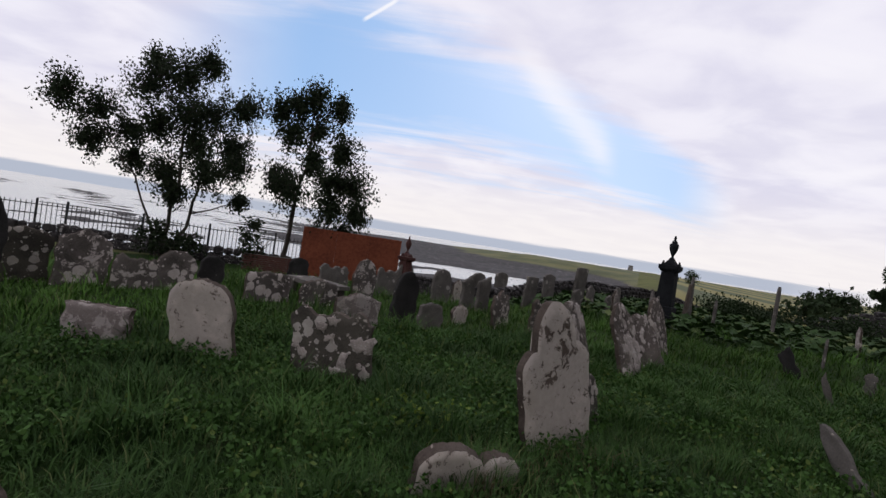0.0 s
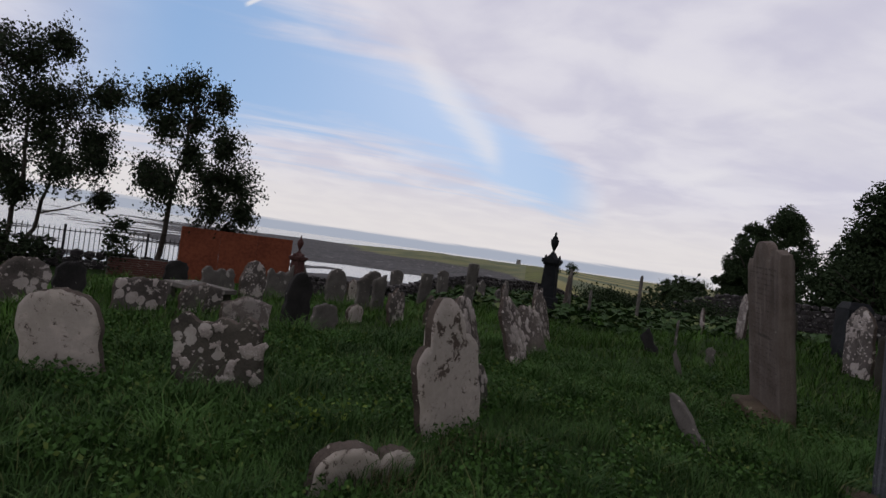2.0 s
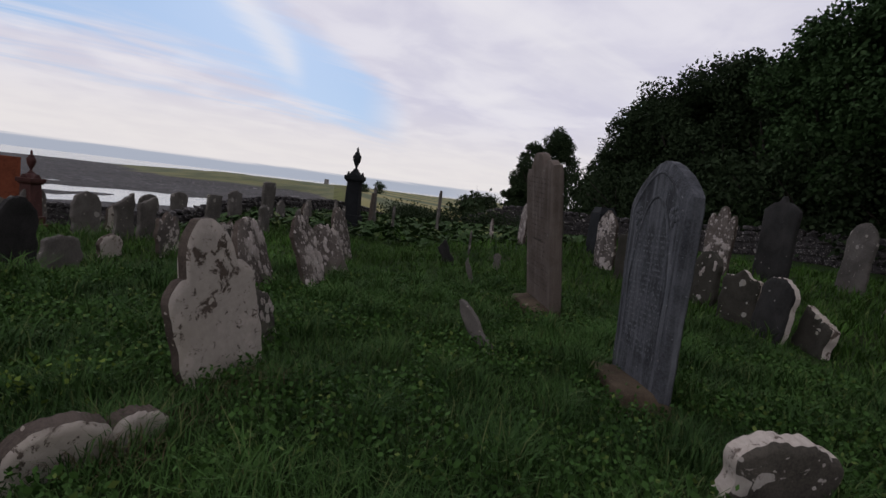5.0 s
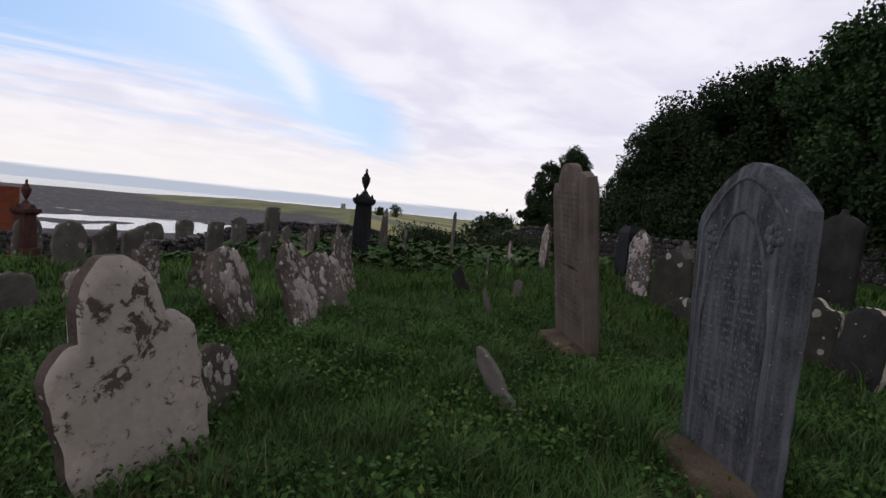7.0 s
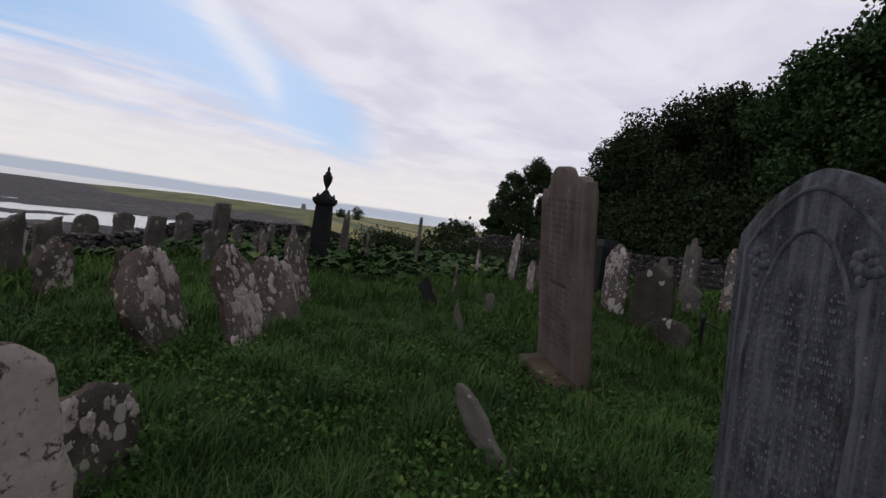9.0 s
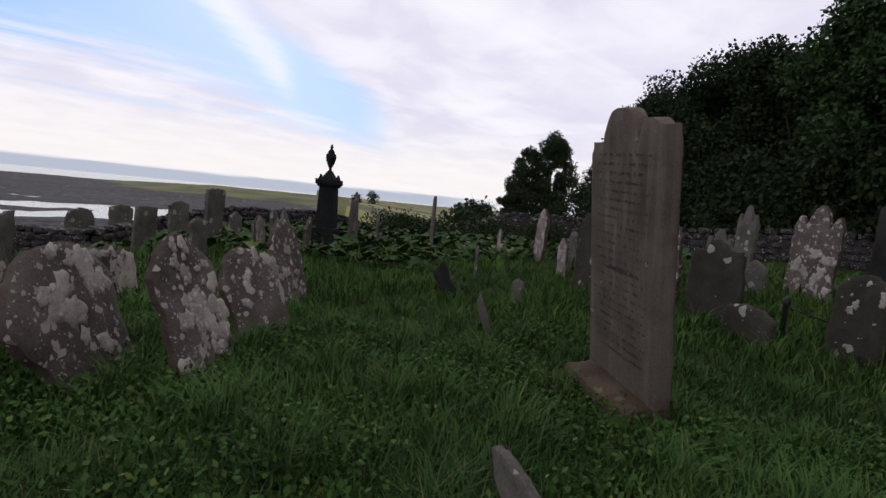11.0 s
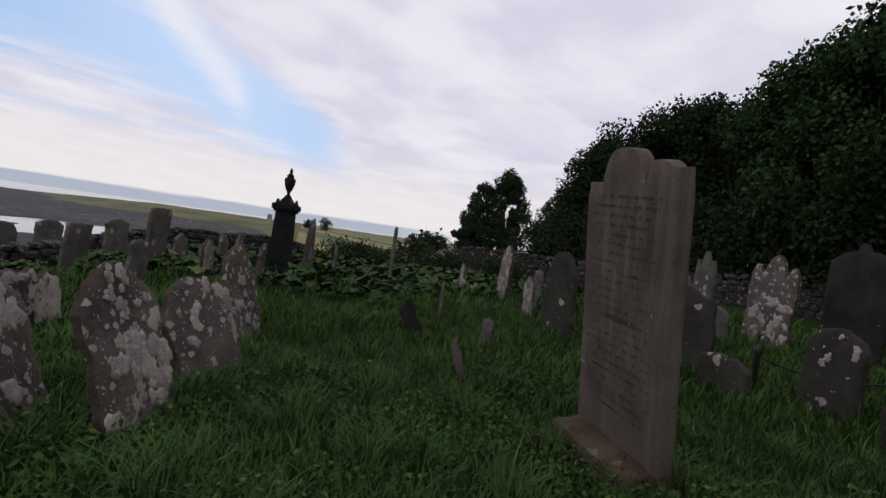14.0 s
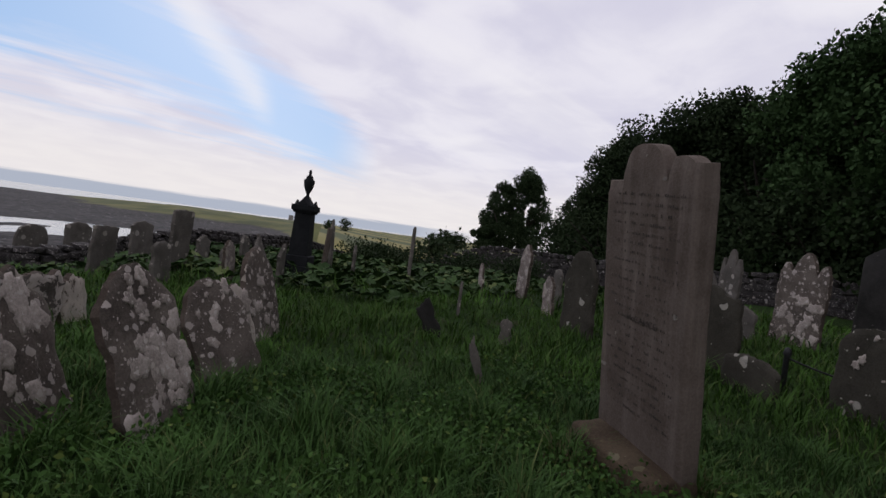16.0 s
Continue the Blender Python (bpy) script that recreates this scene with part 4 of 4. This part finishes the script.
for c in range(8):
    for i in range(9):
        part("brick", brick, bricks, m=pose(0.12 + i * 0.215 + (c % 2) * 0.05, -0.035, c * 0.074, 0, 0, 0))
tagged(bricks, "low red brick wall beside the steel screen", "wall")

# chain rail between two short posts
chain = new("grave_rail")
chain.matrix_basis = pose(9.6, 5.75, gz(9.6, 5.75), 0, 0, -68)
for sx in (0.0, 1.3):
    bm = bmesh.new()
    lathe(bm, [(0.03, -0.1), (0.03, 0.42), (0.045, 0.44), (0.03, 0.5), (0.005, 0.52)], (sx, 0, 0), 10)
    part("post", bm_mesh("post", bm, M_IRON, True), chain)
bm = bmesh.new()
last = None
for i in range(15):
    s = i / 14
    z = 0.40 - 0.12 * math.sin(math.pi * s)
    ring = [bm.verts.new((1.3 * s, 0.011 * math.cos(a), z + 0.011 * math.sin(a))) for a in (0, 1.57, 3.14, 4.71)]
    if last:
        for q in range(4):
            bm.faces.new((last[q], last[(q + 1) % 4], ring[(q + 1) % 4], ring[q]))
    last = ring
part("rail", bm_mesh("rail", bm, M_IRON, True), chain)
tagged(chain, "sagging iron rail between short posts round a grave", "railing")

# a small tower on the headland
tower = new("sea_tower")
tower.matrix_basis = pose(158, 397.6, gz(158, 397.6) - 0.5, 0, 0, 20)
bm = bmesh.new()
lathe(bm, [(2.2, 0), (1.7, 4.2), (1.9, 4.3), (1.9, 4.7), (1.5, 4.75)], sides=16)
part("shaft", bm_mesh("shaft", bm, M_TOWER), tower)
tagged(tower, "small grey stone tower far off on the headland", "tower")


# ---- trees ----
def tube(verts, faces, a, b, ra, rb, sides=6):
    way = (b - a).normalized()
    side = way.orthogonal().normalized()
    other = way.cross(side)
    k0 = len(verts)
    for p, r in ((a, ra), (b, rb)):
        for i in range(sides):
            c = 2 * math.pi * i / sides
            verts.append(p + side * r * math.cos(c) + other * r * math.sin(c))
    faces.extend((k0 + i, k0 + (i + 1) % sides, k0 + sides + (i + 1) % sides, k0 + sides + i) for i in range(sides))


def leaf_mesh(name, centres, size, mat, rng, droop=0.3):
    """Many small folded leaves, each an island of its own."""
    c = np.asarray(centres, float)
    count = len(c)
    d1 = rng.normal(size=(count, 3))
    d1[:, 2] -= droop
    d1 /= np.linalg.norm(d1, axis=1)[:, None]
    d2 = np.cross(d1, rng.normal(size=(count, 3)))
    d2 /= np.linalg.norm(d2, axis=1)[:, None]
    ln = size * rng.uniform(0.6, 1.3, (count, 1))
    pts = np.stack([c, c + d1 * ln * 0.5 + d2 * ln * 0.33, c + d1 * ln, c + d1 * ln * 0.5 - d2 * ln * 0.33], 1).reshape(-1, 3)
    return quads(name, pts, mat)


def quads(name, pts, mat):
    count = len(pts) // 4
    me = bpy.data.meshes.new(name)
    me.vertices.add(len(pts))
    me.vertices.foreach_set("co", np.asarray(pts, np.float32).ravel())
    me.loops.add(count * 4)
    me.loops.foreach_set("vertex_index", np.arange(count * 4, dtype=np.int32))
    me.polygons.add(count)
    me.polygons.foreach_set("loop_start", np.arange(0, count * 4, 4, dtype=np.int32))
    me.materials.append(mat)
    me.update(calc_edges=True)
    return me


def small_tree(x, y, turn, stems, lobes, label, seed, size=0.105, tall=1.08):
    """A slim tree: bent stems, a branch out to each leafy lobe, twigs, and leaves along them."""
    rng = np.random.RandomState(seed)
    root = new("tree")
    root.matrix_basis = pose(x, y, gz(x, y), 0, 0, turn) @ Matrix.Diagonal((0.96, 0.96, tall, 1.0))
    joints = []
    for way, radius in stems:
        verts, faces = [], []
        deep = rng.uniform(-0.4, 0.4)
        knots = [Vector((u, deep * i * 0.7, z - (0.25 if i == 0 else 0.0))) for i, (u, z) in enumerate(way)]
        p, r = knots[0], radius
        for q in knots[1:]:
            steps = 4
            start, r0 = p.copy(), r
            for j in range(1, steps + 1):
                bend = Vector(rng.normal(size=3)) * (0.05 if j < steps else 0.0)
                at = start.lerp(q, j / steps) + bend
                r2 = r0 * (1 - 0.32 * j / steps)
                tube(verts, faces, p, at, r, r2)
                p, r = at, r2
                joints.append((p, r))
        part("trunk", mesh_of("trunk", verts, faces, M_BARK, True), root)
    pts = []
    for u, z, reach in lobes:
        verts, faces = [], []
        reach, z = reach * 1.1, z * 1.06
        centre = Vector((u, rng.normal() * 0.6, z))
        root_at, r = min(joints, key=lambda g: (g[0] - centre).length + 3.0 * max(0.0, g[0].z - z + 0.3))
        p, r = root_at, min(r * 0.6, 0.04)
        for j in range(1, 4):
            q = root_at.lerp(centre, j / 3) + Vector(rng.normal(size=3)) * 0.07
            tube(verts, faces, p, q, r, r * 0.75, 5)
            p, r = q, r * 0.75
        for _ in range(int(16 + 62 * reach)):
            d = Vector(rng.normal(size=3))
            tip = centre + d.normalized() * reach * rng.uniform(0.25, 1.3)
            tube(verts, faces, p, tip, 0.010, 0.004, 4)
            for f in (0.55, 0.8, 1.0):
                pts.append(np.array(p.lerp(tip, f)) + rng.normal(size=(10, 3)) * 0.12)
        part("branch", mesh_of("branch", verts, faces, M_BARK, True), root)
    part("crown", leaf_mesh("crown", np.concatenate(pts), size, M_LEAF, rng), root)
    return tagged(root, label, "tree")


def wood_tree(x, y, height, width, label, seed, mat, count=15000, size=0.25, low=0.12, name="tree", clumps=84):
    """A broad tree: trunk, limbs and a crown of leafy lobes with ragged edges."""
    rng = np.random.RandomState(seed)
    root = new(name)
    z0 = gz(x, y)
    root.matrix_basis = pose(x, y, z0)
    verts, faces, tips = [], [], []
    p = Vector((0, 0, -0.3))
    top = Vector((rng.uniform(-0.5, 0.5), rng.uniform(-0.5, 0.5), height * 0.45))
    tube(verts, faces, p, top, height * 0.03, height * 0.018, 8)
    for _ in range(7):
        way = Vector((rng.normal(), rng.normal(), rng.uniform(0.2, 1.2)))
        tube(verts, faces, top * rng.uniform(0.5, 1.0), top + way.normalized() * width * 0.4, height * 0.012, height * 0.004)
    part("trunk", mesh_of("trunk", verts, faces, M_BARK, True), root)
    lobes = []
    for _ in range(clumps):
        s = rng.uniform(low, 0.97)
        reach = width / 2 * math.sqrt(max(0.05, 1 - ((s - 0.5) / 0.52) ** 2)) * rng.uniform(0.1, 0.95)
        a = rng.uniform(0, 6.28)
        lobes.append((reach * math.cos(a), reach * math.sin(a), s * height, width * rng.uniform(0.09, 0.165)))
    lobes = np.array(lobes)
    pick = rng.randint(len(lobes), size=count)
    d = rng.normal(size=(count, 3))
    d /= np.linalg.norm(d, axis=1)[:, None]
    r = rng.uniform(0.25, 1.0, count) ** 0.5 * (1 + 0.045 * rng.normal(size=count))
    pts = lobes[pick, :3] + d * (lobes[pick, 3] * r)[:, None]
    pts = pts[pts[:, 2] > 0.2]
    core = pts[rng.uniform(size=len(pts)) < 0.12] * np.array([0.86, 0.86, 0.94])
    part("crown", leaf_mesh("crown", np.concatenate([pts, core]), size, mat, rng, 0.5), root)
    return tagged(root, label, "tree", "wood" if name == "tree" else "")


small_tree(-8.85, 18.9, 26.3, [
    ([(-0.6, 0.0), (-0.8, 1.0), (-1.5, 2.6), (-2.7, 3.9)], 0.07),
    ([(-0.4, 0.0), (-0.1, 2.3), (-0.2, 4.7), (-1.2, 5.9)], 0.09),
    ([(0.1, 0.0), (0.2, 0.8), (0.6, 2.4), (0.9, 4.5)], 0.10),
], [
    (-3.8, 4.4, 0.6), (-2.9, 4.3, 0.7), (-3.1, 3.3, 0.6), (-2.0, 3.8, 0.6), (-1.7, 3.0, 0.5), (-1.3, 6.2, 0.5), (-1.4, 5.3, 0.7),
    (-0.3, 5.7, 0.8), (0.5, 6.1, 0.6), (-0.1, 4.6, 0.9), (-1.0, 4.1, 0.7), (0.9, 4.8, 0.8), (1.9, 5.1, 0.7), (1.6, 3.9, 0.7),
    (0.3, 3.6, 0.9), (-0.7, 2.8, 0.7), (-0.2, 2.1, 0.5), (0.9, 2.8, 0.7), (1.8, 3.2, 0.6), (2.1, 2.1, 0.3),
], "dark-leaved shore tree with several slim trunks by the fence", 11)
small_tree(-5.0, 19.4, 16.0, [
    ([(0.0, 0.0), (0.2, 1.8), (0.5, 4.1), (0.7, 5.3)], 0.12),
    ([(0.1, 0.0), (1.3, 1.3), (1.9, 2.3)], 0.06),
    ([(0.8, 0.0), (1.5, 1.2), (2.2, 2.8)], 0.05),
], [
    (-0.8, 4.9, 0.5), (-0.1, 5.1, 0.5), (0.5, 5.4, 0.6), (1.5, 5.2, 0.5), (-0.3, 4.2, 0.6), (0.7, 4.5, 0.4), (-0.6, 2.9, 0.6), (0.0, 2.5, 0.7),
    (0.7, 3.5, 0.5), (1.5, 3.0, 0.8), (1.8, 3.9, 0.6), (2.4, 2.9, 0.9), (1.5, 2.1, 0.7), (2.7, 2.1, 0.5), (2.4, 1.4, 0.4),
], "dark-leaved shore tree with a leaning trunk by the steel screen", 23, tall=1.18)
for x, y, h, w, s in ((-9.0, 18.0, 1.4, 1.5, 3), (-6.0, 18.9, 1.9, 1.1, 4), (-8.0, 18.2, 1.0, 1.4, 5)):
    wood_tree(x, y, h, w, "dark bush at the foot of the shore trees", s, M_LEAF, 900, 0.12, 0.05, "bush")

WOOD_AND_SHADE_TREES = [
    (54, 52, 7.0, 9), (55.5, 46, 9.0, 9), (58, 42, 12.0, 10), (62, 38, 12.5, 10), (66, 36, 13.0, 10), (71, 34, 12.6, 10),
    (60, 48, 13.0, 10), (69, 42, 14.5, 11), (75, 30, 13.0, 9), (80, 28, 13.5, 10), (86, 26, 14.5, 10), (93, 25, 14.0, 10),
    # Bearings 100 and up are unseen trees, added to shade the right-hand ground.
    (100, 18, 18, 11), (110, 16, 20, 12), (79, 36, 17.0, 11), (88, 34, 18.0, 11), (121, 15, 20, 12), (133, 16, 20, 12), (145, 17, 18, 12), (158, 19, 16, 11),
]
for i, (bearing, r, h, w) in enumerate(WOOD_AND_SHADE_TREES):
    a = radians(bearing + 1.6)
    wood_tree(3.1 + r * math.sin(a), 4.0 + r * math.cos(a), h * 0.95, w, "tall dark broadleaf tree of the wood, or an unseen one added for shade", 100 + i, M_ASH if i in (8, 9, 10) else M_WOOD, 30000, 0.25, clumps=56)
for i, (bearing, r, h, w) in enumerate(((52.5, 44, 4.0, 6), (57, 38, 5, 7), (62, 34, 5, 7), (67, 31, 5, 7), (72, 28, 5, 7), (77, 26, 5, 7), (83, 25, 5, 7), (90, 24, 5, 7), (98, 24, 5, 7))):
    a = radians(bearing)
    wood_tree(3.1 + r * math.sin(a), 4.0 + r * math.cos(a), h, w, "dark undergrowth at the foot of the wood", 200 + i, M_WOOD, 4500, 0.25, 0.02, "bush")
for x, y, h, w, s in ((67.4, 61.0, 14.6, 8.5, 77), (64.2, 63.6, 11.6, 9.0, 78), (62.2, 65.0, 5.5, 6.0, 79)):
    wood_tree(x, y, h, w, "dark broadleaf tree in a small clump beyond the boundary wall", s, M_WOOD, 22000, 0.32, 0.03, clumps=60)
for i, (x, y, h, w) in enumerate(((115.6, 220, 6, 8), (108, 222, 4, 6), (193, 250, 5, 7), (212, 246, 6, 16), (205, 240, 5, 12), (60, 72, 3, 9), (52, 66, 2.2, 8), (13.5, 21.5, 0.75, 3.2), (15.5, 22.5, 0.8, 3.6), (17.5, 23.0, 0.85, 3.8), (19.0, 21.5, 0.8, 3.6), (20.5, 19.5, 0.8, 3.2))):
    wood_tree(x, y, h, w, "small dark bush far off at a field's edge" if y > 30 else "dark low scrub before the boundary wall", 300 + i, M_WOOD, 700 if y > 30 else 2600, 0.7 if y > 30 else 0.11, 0.02, "bush")


# ---- broad leaves, weeds and grass ----
PATH = np.array([(0.9, 0.85), (1.6, 1.65), (2.05, 2.5), (3.05, 3.7), (3.15, 4.05)])


def off_path(p):
    best = np.full(len(p), 1e9)
    for a, b in zip(PATH, PATH[1:]):
        s = np.clip(((p - a) @ (b - a)) / ((b - a) @ (b - a)), 0, 1)
        best = np.minimum(best, np.linalg.norm(p - (a + s[:, None] * (b - a)), axis=1))
    return best


rng = np.random.RandomState(5)


def broad_leaves():
    """Round leaves on stalks over the ground towards the shore wall."""
    p = rng.uniform((1.5, 10.5), (19, 25.5), (9000, 2))
    keep = (swell(p[:, 0] * 1.3, p[:, 1] * 1.3, 4.0) > -0.12) & (p[:, 1] > 11.2 + 0.9 * np.abs(p[:, 0] - 8) * (p[:, 0] < 8) * 0.55) & (p[:, 1] > 19.8 - 1.05 * p[:, 0] + 1.0 * (p[:, 0] > 9)) & (p[:, 1] < 19 + 0.55 * (p[:, 0] - 3))
    p = p[keep][:3600]
    verts, faces = [], []
    for x, y in p:
        h = rng.uniform(0.05, 0.3)
        r = rng.uniform(0.06, 0.17)
        c = np.array([x, y, gz(x, y) + h])
        a0, tilt, head = rng.uniform(0, 6.28), rng.uniform(0.1, 0.7), rng.uniform(0, 6.28)
        k0 = len(verts)
        verts.append(c - np.array([0, 0, 0.25 * r]))
        for i in range(9):
            a = a0 + 2 * math.pi * i / 9
            rr = r * (0.55 if i == 0 else rng.uniform(0.85, 1.12))
            dx, dy = rr * math.cos(a), rr * math.sin(a)
            verts.append(c + np.array([dx, dy, -tilt * (dx * math.cos(head) + dy * math.sin(head)) + 0.02 * math.sin(3 * a)]))
        faces += [(k0, k0 + 1 + i, k0 + 1 + (i + 1) % 9) for i in range(9)]
        k1 = len(verts)
        verts += [np.array([x - 0.008, y, c[2] - h - 0.03]), np.array([x + 0.008, y, c[2] - h - 0.03]), c + np.array([0.006, 0, -0.25 * r]), c + np.array([-0.006, 0, -0.25 * r])]
        faces.append((k1, k1 + 1, k1 + 2, k1 + 3))
    ob = new("broad_leaf_plants", mesh_of("broad_leaf_plants", verts, faces, M_BUTTER))
    tagged(ob, "spreading bed of broad round leaves on stalks", "plants", kind="stuff")


broad_leaves()


def weeds(name, count, box, size, mat, label, height=(0.02, 0.14)):
    p = rng.uniform(box[0], box[1], (count, 2))
    p = p[swell(p[:, 0] * 2.2, p[:, 1] * 2.2, 1.0) > -0.1]
    c = np.column_stack([p, ground_z(p[:, 0], p[:, 1]) + rng.uniform(*height, len(p))])
    ob = new(name, leaf_mesh(name, c, size, mat, rng, -0.05))
    tagged(ob, label, "weeds", kind="stuff")


weeds("weed_leaves", 90000, ((-2.5, 0.5), (7.5, 8.0)), 0.042, M_WEED, "small broad weed leaves low in the grass")
p = np.array([1.02, 4.62]) + rng.normal(size=(110, 2)) * 0.17
c = np.column_stack([p, ground_z(p[:, 0], p[:, 1]) + rng.uniform(0.05, 0.18, len(p))])
tagged(new("yellow_weed", leaf_mesh("yellow_weed", c, 0.045, M_YELLOW, rng, -0.1)), "yellow-green patch of weed in the grass", "weeds", kind="stuff")


def grass(name, density, near, far, width, height, box, label, mat=M_GRASS, around=None):
    """Bent blades over the ground between two distances from the line walked."""
    area = (box[1][0] - box[0][0]) * (box[1][1] - box[0][1])
    p = rng.uniform(box[0], box[1], (int(area * density), 2))
    d = off_path(p)
    p = p[(d >= near) & (d < far)]
    if around:
        p = p[np.min([np.hypot(p[:, 0] - x, p[:, 1] - y) / r for x, y, r in around], axis=0) < rng.uniform(0.2, 1.0, len(p))]
    lush = smooth_step(swell(p[:, 0] * 1.1, p[:, 1] * 1.1, 3.0), -0.3, 0.6)
    tuft = smooth_step(swell(p[:, 0] * 4.3, p[:, 1] * 3.9, 8.0), 0.25, 0.7)
    count = len(p)
    h = height * rng.uniform(0.4, 1.15, count) * (0.55 + 0.45 * lush + 1.1 * tuft)
    a = rng.uniform(0, 2 * np.pi, count)
    lean = h * rng.uniform(0.25, 1.35, count)
    w = width * rng.uniform(0.7, 1.4, count)
    z = ground_z(p[:, 0], p[:, 1]) - 0.01
    base = np.column_stack([p, z])
    head = np.column_stack([np.cos(a), np.sin(a), np.zeros(count)])
    side = np.column_stack([-np.sin(a), np.cos(a), np.zeros(count)]) * w[:, None] / 2
    up = np.column_stack([np.zeros(count), np.zeros(count), h])
    mid = base + up * 0.6 + head * (lean * 0.3)[:, None]
    tip = base + up * 0.95 + head * lean[:, None]
    pts = np.stack([base - side, base + side, mid + side * 0.8, mid - side * 0.8, tip], 1).reshape(-1, 3)
    me = bpy.data.meshes.new(name)
    me.vertices.add(count * 5)
    me.vertices.foreach_set("co", pts.astype(np.float32).ravel())
    k0 = np.arange(count)[:, None] * 5
    loops = (k0 + np.array([0, 1, 2, 3, 3, 2, 4])).ravel()
    me.loops.add(len(loops))
    me.loops.foreach_set("vertex_index", loops.astype(np.int32))
    me.polygons.add(count * 2)
    me.polygons.foreach_set("loop_start", (np.arange(count)[:, None] * 7 + np.array([0, 4])).ravel().astype(np.int32))
    me.materials.append(mat)
    me.update(calc_edges=True)
    tagged(new(name, me), label, "grass", kind="stuff")


grass("grass", 2200, 0.0, 2.4, 0.0065, 0.16, ((-2, -1.8), (6, 7)), "uneven dark green grass along the way walked")
grass("grass", 1500, 2.4, 5.0, 0.009, 0.17, ((-5, -4.5), (8.6, 9.5)), "uneven dark green grass")
grass("grass", 420, 5.0, 9.5, 0.013, 0.18, ((-9, -2), (13, 14)), "fresh green grass between the graves", M_MEADOW)
grass("grass", 90, 9.5, 17.0, 0.024, 0.20, ((-14, -2), (20, 21)), "rough grass towards the edges of the churchyard", M_MEADOW)
grass("dry_grass", 1500, 0.0, 9.0, 0.006, 0.12, ((0.8, 2.0), (7.5, 7.0)), "dry brown grass round the feet of the stones", M_DRY,
      [(2.25, 4.45, 0.4), (1.75, 4.1, 0.28), (6.1, 5.35, 0.4), (6.0, 5.9, 0.35), (4.6, 3.2, 0.35), (4.7, 2.95, 0.3), (4.6, 4.75, 0.22), (1.4, 3.75, 0.25)])
